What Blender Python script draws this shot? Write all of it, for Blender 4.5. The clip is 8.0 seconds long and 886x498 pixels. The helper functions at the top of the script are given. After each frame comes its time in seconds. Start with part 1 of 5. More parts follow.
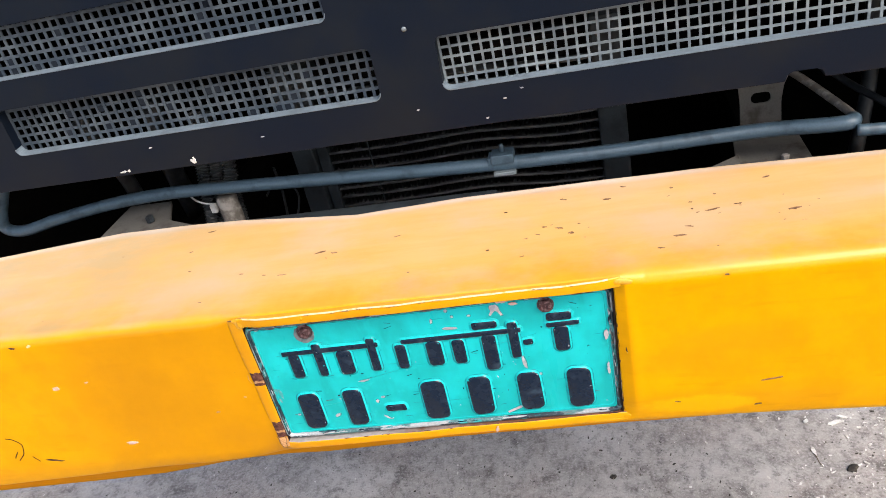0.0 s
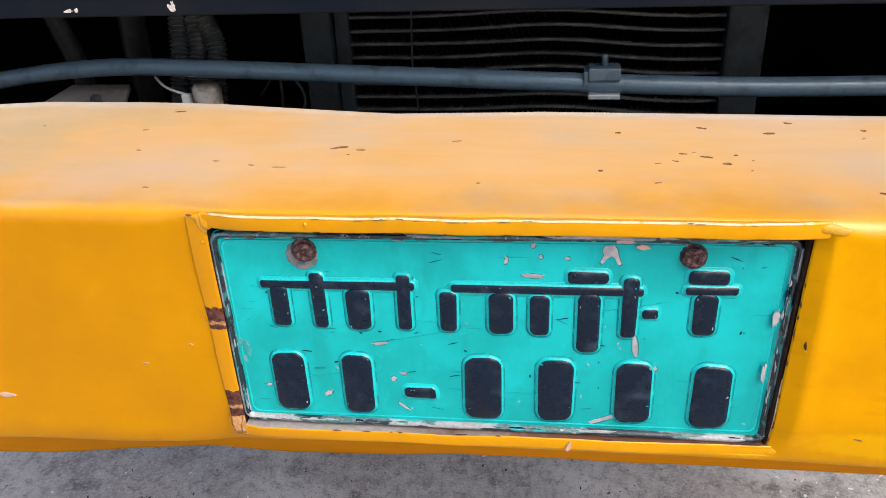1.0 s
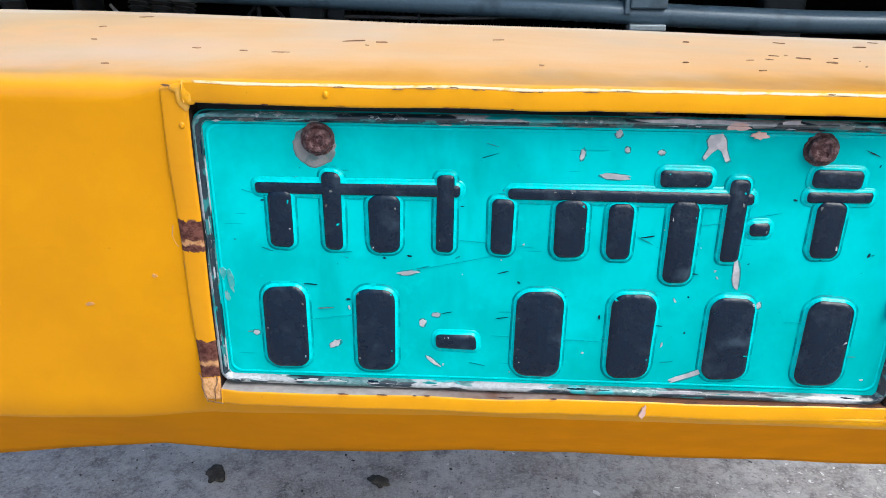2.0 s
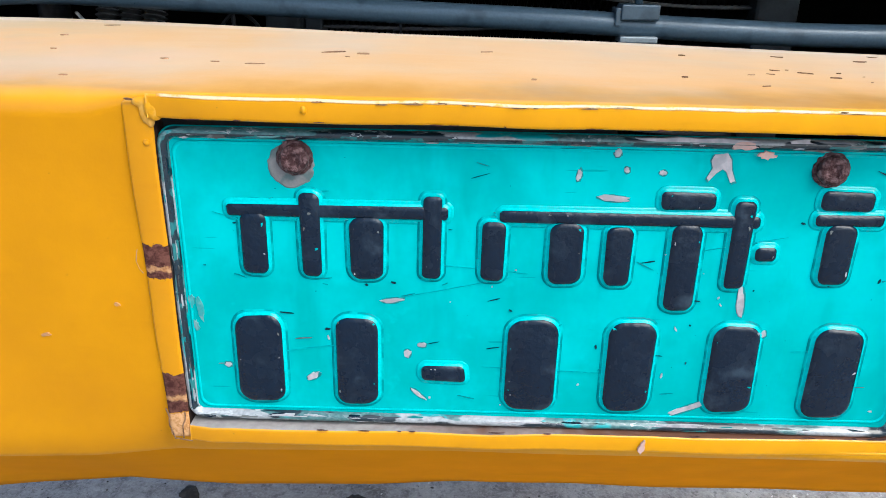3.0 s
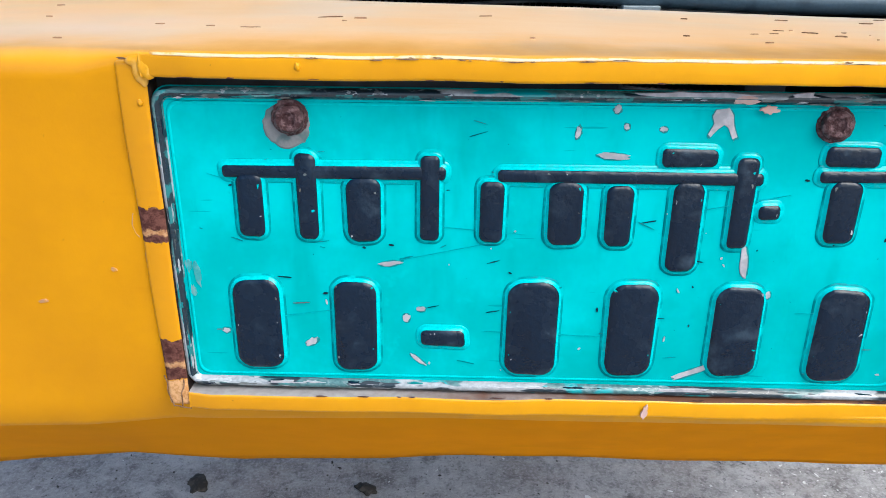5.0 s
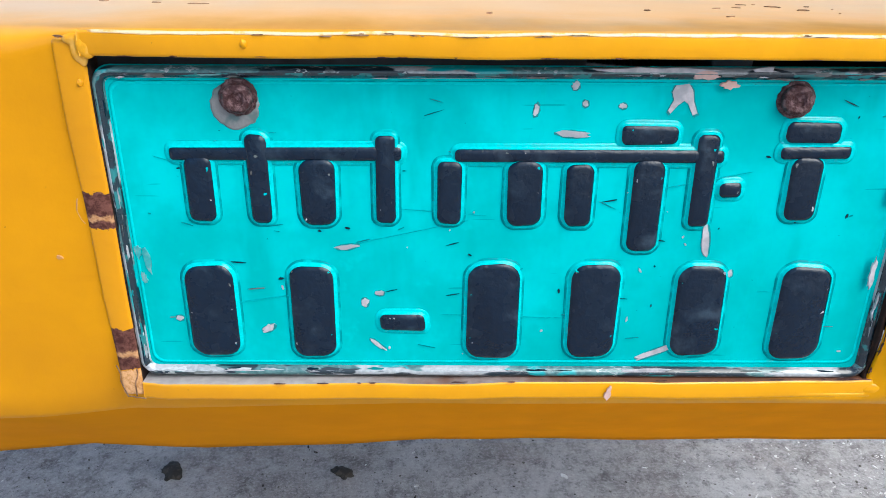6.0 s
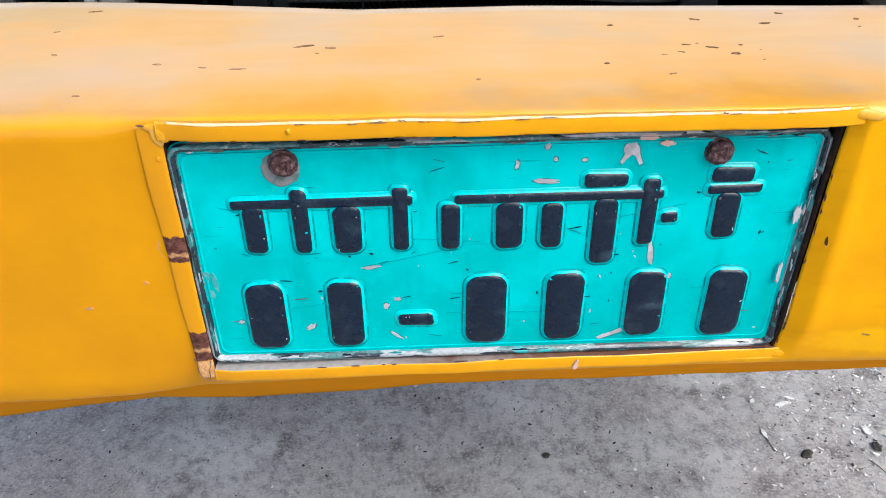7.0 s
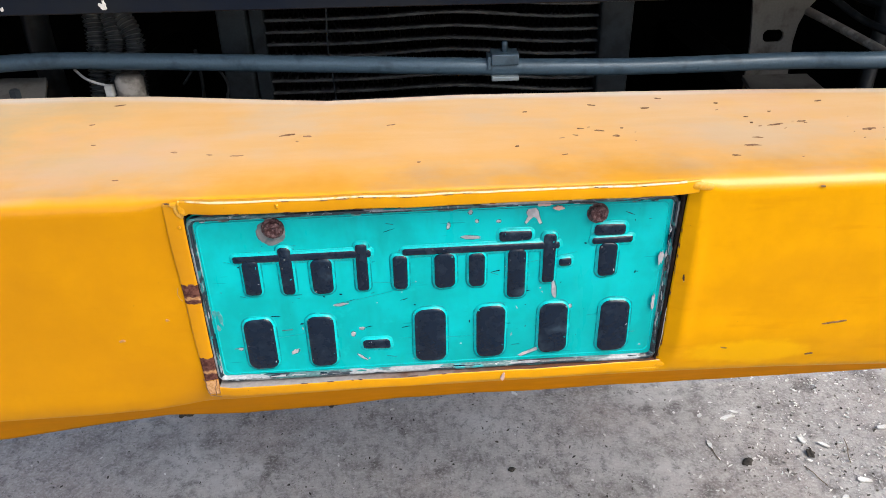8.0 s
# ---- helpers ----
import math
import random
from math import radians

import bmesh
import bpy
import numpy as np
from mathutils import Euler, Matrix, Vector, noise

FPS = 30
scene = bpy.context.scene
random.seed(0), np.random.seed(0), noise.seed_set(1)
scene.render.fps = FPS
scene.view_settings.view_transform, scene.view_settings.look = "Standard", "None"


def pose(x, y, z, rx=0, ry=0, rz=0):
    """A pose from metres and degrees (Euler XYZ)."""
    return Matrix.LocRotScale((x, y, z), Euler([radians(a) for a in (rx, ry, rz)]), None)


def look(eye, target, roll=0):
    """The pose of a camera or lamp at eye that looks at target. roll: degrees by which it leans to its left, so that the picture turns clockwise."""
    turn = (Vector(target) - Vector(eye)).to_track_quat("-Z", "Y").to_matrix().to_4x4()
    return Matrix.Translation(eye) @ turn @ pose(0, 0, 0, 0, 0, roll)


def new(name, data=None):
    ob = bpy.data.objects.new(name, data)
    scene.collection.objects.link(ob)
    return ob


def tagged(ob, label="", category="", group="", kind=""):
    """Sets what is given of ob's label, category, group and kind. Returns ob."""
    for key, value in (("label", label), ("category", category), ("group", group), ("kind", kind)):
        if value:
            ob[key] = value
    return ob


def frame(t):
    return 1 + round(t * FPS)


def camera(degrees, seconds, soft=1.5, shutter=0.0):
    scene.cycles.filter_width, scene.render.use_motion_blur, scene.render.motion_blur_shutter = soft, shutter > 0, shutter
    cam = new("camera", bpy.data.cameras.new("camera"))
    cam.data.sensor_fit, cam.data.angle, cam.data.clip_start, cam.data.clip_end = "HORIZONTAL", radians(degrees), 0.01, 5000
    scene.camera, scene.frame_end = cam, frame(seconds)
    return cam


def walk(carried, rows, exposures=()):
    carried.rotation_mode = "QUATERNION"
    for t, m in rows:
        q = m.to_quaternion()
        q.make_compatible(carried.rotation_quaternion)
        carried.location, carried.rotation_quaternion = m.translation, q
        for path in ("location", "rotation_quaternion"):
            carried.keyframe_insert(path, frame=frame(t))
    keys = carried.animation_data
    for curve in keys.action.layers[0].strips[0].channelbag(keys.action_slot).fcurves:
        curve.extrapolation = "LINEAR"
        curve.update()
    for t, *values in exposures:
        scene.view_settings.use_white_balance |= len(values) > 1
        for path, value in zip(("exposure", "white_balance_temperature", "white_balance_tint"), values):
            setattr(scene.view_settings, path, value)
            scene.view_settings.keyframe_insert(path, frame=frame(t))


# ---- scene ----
cam = camera(61.7, 8.0, soft=0.7)
PATH = [
    (0, (0.167, -0.599, 1.319), (-0.199, 1.108, 0.343), -13.4),
    (0.1, (0.1496, -0.5967, 1.3), (-0.2015, 1.0943, 0.2914), -11.87),
    (0.2, (0.14, -0.598, 1.29), (-0.198, 1.074, 0.246), -11.4),
    (0.3, (0.1254, -0.5927, 1.273), (-0.1833, 1.0715, 0.2076), -10.36),
    (0.4, (0.1191, -0.5767, 1.2635), (-0.1509, 1.0742, 0.1674), -9.46),
    (0.5, (0.11, -0.562, 1.251), (-0.152, 1.089, 0.153), -9.0),
    (0.7, (0.0889, -0.5152, 1.2017), (-0.1347, 1.1429, 0.1059), -5.04),
    (0.8, (0.0737, -0.4812, 1.1757), (-0.1675, 1.1774, 0.0844), -4.30),
    (0.9, (0.0639, -0.4493, 1.1377), (-0.2285, 1.2742, 0.166), -3.92),
    (1, (0.028, -0.423, 1.118), (-0.221, 1.345, 0.217), -2.8),
    (1.1, (0.0088, -0.4162, 1.094), (-0.2754, 1.3667, 0.2335), -3.43),
    (1.2, (-0.018, -0.4019, 1.0661), (-0.2516, 1.4027, 0.2362), -2.10),
    (1.3, (-0.0225, -0.3836, 1.037), (-0.201, 1.4409, 0.2373), -1.02),
    (1.4, (-0.0412, -0.3843, 1.0239), (-0.1554, 1.4578, 0.2535), -0.51),
    (1.5, (-0.043, -0.377, 1.011), (-0.127, 1.477, 0.264), 0.7),
    (1.7, (-0.044, -0.371, 0.998), (-0.129, 1.481, 0.247), 0.6),
    (2.8, (-0.047, -0.34, 0.982), (-0.084, 1.522, 0.255), 1.0),
    (3, (-0.05, -0.338, 0.987), (-0.073, 1.527, 0.265), 1.1),
    (3.3, (-0.0444, -0.3359, 0.9852), (-0.0499, 1.537, 0.2836), 0.54),
    (3.5, (-0.041, -0.335, 0.987), (-0.054, 1.529, 0.263), 0.3),
    (3.8, (-0.0354, -0.339, 0.9845), (-0.0774, 1.5245, 0.2594), -0.04),
    (4, (-0.039, -0.347, 0.987), (-0.074, 1.512, 0.25), -0.2),
    (4.2, (-0.0364, -0.3439, 0.986), (-0.0996, 1.5121, 0.2436), -0.42),
    (4.5, (-0.047, -0.345, 0.977), (-0.095, 1.51, 0.232), 0.2),
    (4.7, (-0.047, -0.3427, 0.973), (-0.094, 1.5177, 0.2405), 0.42),
    (5.8, (-0.0343, -0.3361, 0.9675), (-0.0544, 1.5135, 0.2067), 0.20),
    (6, (-0.035, -0.332, 0.967), (-0.022, 1.511, 0.189), 0.3),
    (6.2, (-0.0285, -0.327, 0.9693), (-0.0085, 1.5101, 0.1789), 0.19),
    (6.5, (-0.031, -0.334, 0.992), (-0.009, 1.467, 0.124), 0.4),
    (6.8, (-0.038, -0.358, 1.0443), (-0.0329, 1.3637, 0.0266), -1.07),
    (7, (-0.045, -0.385, 1.081), (0.001, 1.309, 0.018), -1.0),
    (7.2, (-0.0432, -0.4143, 1.1062), (0.0397, 1.2626, 0.0194), 0.22),
    (7.5, (-0.031, -0.46, 1.138), (0.064, 1.239, 0.088), -1.1),
    (7.6, (-0.0326, -0.4754, 1.1521), (0.0583, 1.2343, 0.1183), -1.47),
    (7.7, (-0.0381, -0.4915, 1.1563), (0.0628, 1.2444, 0.168), -1.65),
    (8, (-0.024, -0.503, 1.164), (0.074, 1.228, 0.168), -1.3),
]
walk(cam, [(t, look(eye, target, roll)) for t, eye, target, roll in PATH], [(0.0, 0.70, 6750, 10), (0.5, 0.48, 6800, 11), (1.0, 0.38, 6700, 11), (1.6, 0.46, 6150, 7), (3.0, 0.52, 5950, 5), (6.0, 0.52, 5900, 5), (6.6, 0.54, 6000, 5), (7.2, 0.53, 6200, 6), (7.6, 0.48, 6350, 7), (8.0, 0.43, 6500, 8)])

# ---------------------------------------------------------------- light
SUN_DIR = Vector((0.58, -0.58, 0.9)).normalized()
world = bpy.data.worlds.new("world")
scene.world = world
world.use_nodes = True
wn = world.node_tree
sky = wn.nodes.new("ShaderNodeTexSky")
sky.sky_type = "NISHITA"
sky.sun_disc = False
sky.sun_elevation = math.asin(SUN_DIR.z)
sky.sun_rotation = math.atan2(SUN_DIR.x, SUN_DIR.y)
sky.air_density, sky.dust_density, sky.ozone_density = 1.0, 4.0, 1.0
wn.nodes["Background"].inputs["Strength"].default_value = 0.15
wn.links.new(sky.outputs[0], wn.nodes["Background"].inputs["Color"])
sun = new("sun", bpy.data.lights.new("sun", "SUN"))
sun.data.energy, sun.data.angle, sun.data.color = 1.7, radians(48), (1.0, 0.96, 0.9)
sun.matrix_world = look((6, -4, 6), Vector((6, -4, 6)) - SUN_DIR)


# ---------------------------------------------------------------- materials
def nodes_of(name):
    m = bpy.data.materials.new(name)
    m.use_nodes = True
    return m, m.node_tree.nodes, m.node_tree.links, m.node_tree.nodes["Principled BSDF"]


def noise_node(n, l, scale, detail=4.0, rough=0.55, stretch=None, kind="object"):
    """Noise in metres; stretch squeezes it along an axis."""
    t = n.new("ShaderNodeTexNoise")
    t.inputs["Scale"].default_value, t.inputs["Detail"].default_value, t.inputs["Roughness"].default_value = scale, detail, rough
    c = n.new("ShaderNodeTexCoord")
    mp = n.new("ShaderNodeMapping")
    if stretch:
        mp.inputs["Scale"].default_value = stretch
    l.new(c.outputs["Object"], mp.inputs["Vector"])
    l.new(mp.outputs[0], t.inputs["Vector"])
    return t.outputs["Fac"]


def ramp(n, l, fac, a, b, ca=0.0, cb=1.0):
    r = n.new("ShaderNodeMapRange")
    r.interpolation_type = "SMOOTHSTEP"
    r.inputs["From Min"].default_value, r.inputs["From Max"].default_value = a, b
    r.inputs["To Min"].default_value, r.inputs["To Max"].default_value = ca, cb
    l.new(fac, r.inputs["Value"])
    return r.outputs[0]


def mixc(n, l, fac, a, b):
    m = n.new("ShaderNodeMix")
    m.data_type = "RGBA"
    for v, k in ((a, 6), (b, 7)):
        if isinstance(v, tuple):
            m.inputs[k].default_value = (*v, 1)
        else:
            l.new(v, m.inputs[k])
    if isinstance(fac, float):
        m.inputs[0].default_value = fac
    else:
        l.new(fac, m.inputs[0])
    return m.outputs[2]


def times(n, l, a, b):
    m = n.new("ShaderNodeMath")
    m.operation = "MULTIPLY"
    for v, k in ((a, 0), (b, 1)):
        if isinstance(v, float):
            m.inputs[k].default_value = v
        else:
            l.new(v, m.inputs[k])
    return m.outputs[0]


def bump(n, l, bsdf, fac, strength, dist):
    b = n.new("ShaderNodeBump")
    b.inputs["Strength"].default_value, b.inputs["Distance"].default_value = strength, dist
    l.new(fac, b.inputs["Height"])
    l.new(b.outputs[0], bsdf.inputs["Normal"])


def worn(name, base, other, rough=0.5, metal=0.0, scale=30.0, lo=0.45, hi=0.65, fine=400.0, relief=0.15, dist=0.0006, coat=0.0, tint=0.12, spec=0.5):
    """A surface of one colour that wears to another in patches, with fine grain."""
    m, n, l, p = nodes_of(name)
    big = noise_node(n, l, scale, 5)
    small = noise_node(n, l, fine, 3)
    f = ramp(n, l, big, lo, hi)
    dark = tuple(c * (1 - tint) for c in base)
    col = mixc(n, l, ramp(n, l, small, 0.35, 0.65), dark, base)
    col = mixc(n, l, f, col, other)
    l.new(col, p.inputs["Base Color"])
    l.new(ramp(n, l, big, 0.2, 0.8, rough - 0.08, rough + 0.12), p.inputs["Roughness"])
    p.inputs["Metallic"].default_value = metal
    p.inputs["Coat Weight"].default_value = coat
    p.inputs["Specular IOR Level"].default_value = spec
    p.inputs["Coat Roughness"].default_value = 0.15
    bump(n, l, p, small, relief, dist)
    return m


def scabs(n, l, col, rough, relief, height):
    """Flaked paint on the upright strip: ragged bands of rust, with filler showing between and below them."""
    jag = n.new("ShaderNodeMath")
    jag.operation = "MULTIPLY_ADD"
    jag.inputs[1].default_value = 0.009
    l.new(noise_node(n, l, 190.0, 5, 0.65), jag.inputs[0])
    l.new(height, jag.inputs[2])
    grain = noise_node(n, l, 330.0, 4, 0.7)

    def band(lo, hi, soft=0.0007):
        return times(n, l, ramp(n, l, jag.outputs[0], lo + 0.0045, lo + 0.0045 + soft), ramp(n, l, jag.outputs[0], hi + 0.0045 - soft, hi + 0.0045, 1.0, 0.0))

    rust = mixc(n, l, ramp(n, l, grain, 0.35, 0.65), (0.055, 0.016, 0.013), (0.15, 0.06, 0.045))
    filler = mixc(n, l, ramp(n, l, grain, 0.4, 0.62), (0.70, 0.40, 0.19), (0.50, 0.24, 0.08))
    for mask, tone in ((band(0.8385, 0.8565), rust), (times(n, l, band(0.8415, 0.8455, 0.0016), 0.65), filler), (band(0.7605, 0.7855), rust), (times(n, l, band(0.7675, 0.7720, 0.0018), 0.7), filler), (band(0.72, 0.7605), filler)):
        col = mixc(n, l, mask, col, tone)
        rough = mixc(n, l, mask, rough, (0.85, 0.85, 0.85))
        relief = mixc(n, l, mask, relief, times(n, l, grain, 0.55))
    return col, rough, relief


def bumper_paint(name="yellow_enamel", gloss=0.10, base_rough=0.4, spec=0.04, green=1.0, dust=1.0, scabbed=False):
    """Old yellow-orange enamel: brush runs, smudges, and road dust lying on what faces up."""
    m, n, l, p = nodes_of(name)
    big = noise_node(n, l, 5.0, 4)
    mid = noise_node(n, l, 26.0, 5)
    fine = noise_node(n, l, 700.0, 3)
    run = noise_node(n, l, 18.0, 4, 0.5, (1.0, 1.0, 6.0))
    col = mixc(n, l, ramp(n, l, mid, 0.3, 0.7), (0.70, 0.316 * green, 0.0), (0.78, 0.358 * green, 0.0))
    col = mixc(n, l, ramp(n, l, run, 0.58, 0.75, 0.0, 0.35), col, (0.62, 0.252, 0.0))
    where = n.new("ShaderNodeTexCoord")
    along = n.new("ShaderNodeSeparateXYZ")
    l.new(where.outputs["Object"], along.inputs[0])
    # brown shade painted in beside the plate; a rubbed-in patch of fresher yellow
    side_shade = times(n, l, ramp(n, l, along.outputs["X"], -0.24, 0.10, 1.0, 0.0), ramp(n, l, along.outputs["X"], -0.52, -0.34))
    g = n.new("ShaderNodeNewGeometry")
    s = n.new("ShaderNodeSeparateXYZ")
    l.new(g.outputs["Normal"], s.inputs[0])
    side_shade = times(n, l, side_shade, ramp(n, l, s.outputs["Z"], 0.3, 0.8, 1.0, 0.15))
    side_shade = times(n, l, side_shade, ramp(n, l, noise_node(n, l, 4.5, 6, 0.62), 0.25, 0.75, 0.45, 1.0))
    col = mixc(n, l, times(n, l, side_shade, 0.8), col, (0.50, 0.205, 0.004))
    smear = noise_node(n, l, 5.0, 4, 0.6, (1.0, 1.0, 3.0))
    col = mixc(n, l, ramp(n, l, smear, 0.50, 0.72, 0.0, 0.30), col, (0.60, 0.25, 0.004))
    spread = n.new("ShaderNodeVectorMath")
    spread.operation = "MULTIPLY_ADD"
    spread.inputs[1].default_value, spread.inputs[2].default_value = (1 / 0.062, 0.0, 1 / 0.0155), (-0.268 / 0.062, 0.0, -0.7635 / 0.0155)
    l.new(where.outputs["Object"], spread.inputs[0])
    off = n.new("ShaderNodeVectorMath")
    off.operation = "LENGTH"
    l.new(spread.outputs[0], off.inputs[0])
    rag = n.new("ShaderNodeMath")
    rag.operation = "MULTIPLY_ADD"
    rag.inputs[1].default_value = 0.9
    l.new(noise_node(n, l, 40.0, 4, 0.6, (1.0, 1.0, 1.6)), rag.inputs[0])
    l.new(off.outputs["Value"], rag.inputs[2])
    col = mixc(n, l, ramp(n, l, rag.outputs[0], 1.05, 1.5, 0.55, 0.0), col, (0.93, 0.50, 0.0))
    spots = noise_node(n, l, 260.0, 3, 0.6)
    col = mixc(n, l, ramp(n, l, spots, 0.755, 0.78, 0.0, 0.6), col, (0.22, 0.10, 0.02))
    up = ramp(n, l, s.outputs["Z"], 0.6, 1.0)
    dusty = times(n, l, up, ramp(n, l, big, 0.25, 0.7, 0.6, 0.95))
    c = n.new("ShaderNodeTexCoord")
    s2 = n.new("ShaderNodeSeparateXYZ")
    l.new(c.outputs["Object"], s2.inputs[0])
    a = n.new("ShaderNodeMath")
    a.operation = "MULTIPLY_ADD"
    a.inputs[1].default_value = 0.045
    l.new(mid, a.inputs[0])
    l.new(s2.outputs["Y"], a.inputs[2])
    dusty = times(n, l, dusty, ramp(n, l, a.outputs[0], 0.014, 0.092, 0.24 * dust, dust))
    streak = noise_node(n, l, 14.0, 5, 0.6, (0.5, 3.0, 1.0))
    col = mixc(n, l, dusty, col, mixc(n, l, ramp(n, l, streak, 0.3, 0.7), (0.60, 0.33, 0.085), (0.63, 0.385, 0.15)))
    smut = times(n, l, times(n, l, up, dust), ramp(n, l, noise_node(n, l, 9.0, 6, 0.6, (1.0, 1.6, 1.0)), 0.44, 0.74, 0.0, 0.5))
    col = mixc(n, l, smut, col, (0.46, 0.37, 0.26))
    grey = times(n, l, times(n, l, up, dust), ramp(n, l, along.outputs["X"], -0.42, -0.12, 1.0, 0.0))
    grey = times(n, l, grey, ramp(n, l, noise_node(n, l, 13.0, 6, 0.65, (0.7, 1.3, 1.0)), 0.40, 0.66, 0.1, 0.75))
    col = mixc(n, l, grey, col, (0.43, 0.315, 0.15))
    rose = times(n, l, times(n, l, up, dust), ramp(n, l, noise_node(n, l, 7.0, 5, 0.6, (1.0, 1.4, 1.0)), 0.52, 0.68, 0.0, 0.32))
    col = mixc(n, l, rose, col, (0.60, 0.35, 0.21))
    rough, relief = ramp(n, l, dusty, 0.0, 0.8, base_rough, 0.65), mixc(n, l, 0.25, mid, fine)
    if scabbed:
        col, rough, relief = scabs(n, l, col, rough, relief, along.outputs["Z"])
    l.new(col, p.inputs["Base Color"])
    l.new(rough, p.inputs["Roughness"])
    polish = ramp(n, l, s.outputs["Z"], 0.12, 0.4, gloss, 1.0)
    l.new(times(n, l, polish, ramp(n, l, dusty, 0.0, 0.55, 1.0, 0.0)), p.inputs["Coat Weight"])
    p.inputs["Coat Roughness"].default_value = 0.2
    l.new(ramp(n, l, dusty, 0.0, 0.8, spec, 0.15), p.inputs["Specular IOR Level"])
    l.new(times(n, l, dusty, 0.7), p.inputs["Sheen Weight"])
    p.inputs["Sheen Roughness"].default_value = 0.5
    p.inputs["Sheen Tint"].default_value = (1.0, 1.0, 1.0, 1)
    bump(n, l, p, relief, 0.12, 0.002)
    return m


def plate_paint():
    """Teal enamel on pressed sheet: blotches, faint wipe marks, hairline scratches and fly specks."""
    m, n, l, p = nodes_of("teal_plate_paint")
    blot = noise_node(n, l, 16.0, 5, 0.6)
    mid = noise_node(n, l, 70.0, 4)
    wipe = noise_node(n, l, 30.0, 4, 0.6, (1.0, 1.0, 0.25))
    hair = noise_node(n, l, 26.0, 2, 0.4, (1.0, 1.0, 14.0))
    speck = noise_node(n, l, 420.0, 2)
    col = mixc(n, l, ramp(n, l, blot, 0.40, 0.66), (0.0, 0.54, 0.57), (0.0, 0.41, 0.425))
    col = mixc(n, l, ramp(n, l, wipe, 0.50, 0.70, 0.0, 0.8), col, (0.0, 0.34, 0.345))
    place = n.new("ShaderNodeSeparateXYZ")
    spot = n.new("ShaderNodeTexCoord")
    l.new(spot.outputs["Object"], place.inputs[0])
    # lower half painted deeper teal for the plate's top-to-bottom light falloff
    low_shade = times(n, l, ramp(n, l, place.outputs["Z"], 0.77, 0.87, 0.8, 0.12), ramp(n, l, noise_node(n, l, 22.0, 5, 0.62), 0.34, 0.62, 0.15, 1.0))
    col = mixc(n, l, low_shade, col, (0.0, 0.375, 0.375))
    col = mixc(n, l, ramp(n, l, mid, 0.6, 0.75, 0.0, 0.35), col, (0.01, 0.62, 0.64))
    col = mixc(n, l, ramp(n, l, hair, 0.70, 0.72, 0.0, 0.45), col, (0.0, 0.16, 0.18))
    col = mixc(n, l, ramp(n, l, speck, 0.735, 0.77, 0.0, 0.8), col, (0.0, 0.09, 0.11))
    l.new(col, p.inputs["Base Color"])
    l.new(ramp(n, l, wipe, 0.3, 0.7, 0.26, 0.45), p.inputs["Roughness"])
    p.inputs["Specular IOR Level"].default_value = 0.12
    p.inputs["Coat Weight"].default_value, p.inputs["Coat Roughness"].default_value = 0.18, 0.09
    bump(n, l, p, mixc(n, l, 0.4, blot, mid), 0.25, 0.003)
    return m


def rim_paint(name, lo, hi, stretch):
    """The plate's pressed rim: grey-teal, navy where old paint holds, rubbed to pale metal in long scrapes."""
    m, n, l, p = nodes_of(name)
    old = noise_node(n, l, 40.0, 3, 0.55, stretch)
    rub = noise_node(n, l, 33.0, 3, 0.55, tuple(v * 1.1 for v in stretch))
    teal = noise_node(n, l, 24.0, 4, 0.6)
    fine = noise_node(n, l, 420.0, 3)
    col = mixc(n, l, ramp(n, l, fine, 0.3, 0.7), (0.035, 0.115, 0.125), (0.085, 0.20, 0.205))
    col = mixc(n, l, ramp(n, l, teal, 0.54, 0.58, 0.0, 0.9), col, (0.0, 0.34, 0.37))
    col = mixc(n, l, ramp(n, l, old, 0.52, 0.535), col, (0.003, 0.017, 0.028))
    col = mixc(n, l, ramp(n, l, rub, lo, hi), col, mixc(n, l, ramp(n, l, fine, 0.3, 0.7), (0.26, 0.285, 0.30), (0.38, 0.40, 0.43)))
    vein = n.new("ShaderNodeMath")
    vein.operation = "COMPARE"
    vein.inputs[1].default_value, vein.inputs[2].default_value = 0.5, 0.012
    l.new(noise_node(n, l, 75.0, 4, 0.6, tuple(v ** 0.6 for v in stretch)), vein.inputs[0])
    col = mixc(n, l, times(n, l, vein.outputs[0], ramp(n, l, teal, 0.42, 0.5, 0.75, 0.15)), col, (0.50, 0.53, 0.55))
    l.new(col, p.inputs["Base Color"])
    p.inputs["Roughness"].default_value = 0.3
    p.inputs["Coat Weight"].default_value, p.inputs["Coat Roughness"].default_value = 0.6, 0.09
    bump(n, l, p, mixc(n, l, 0.15, mixc(n, l, 0.5, old, rub), fine), 0.6, 0.002)
    return m


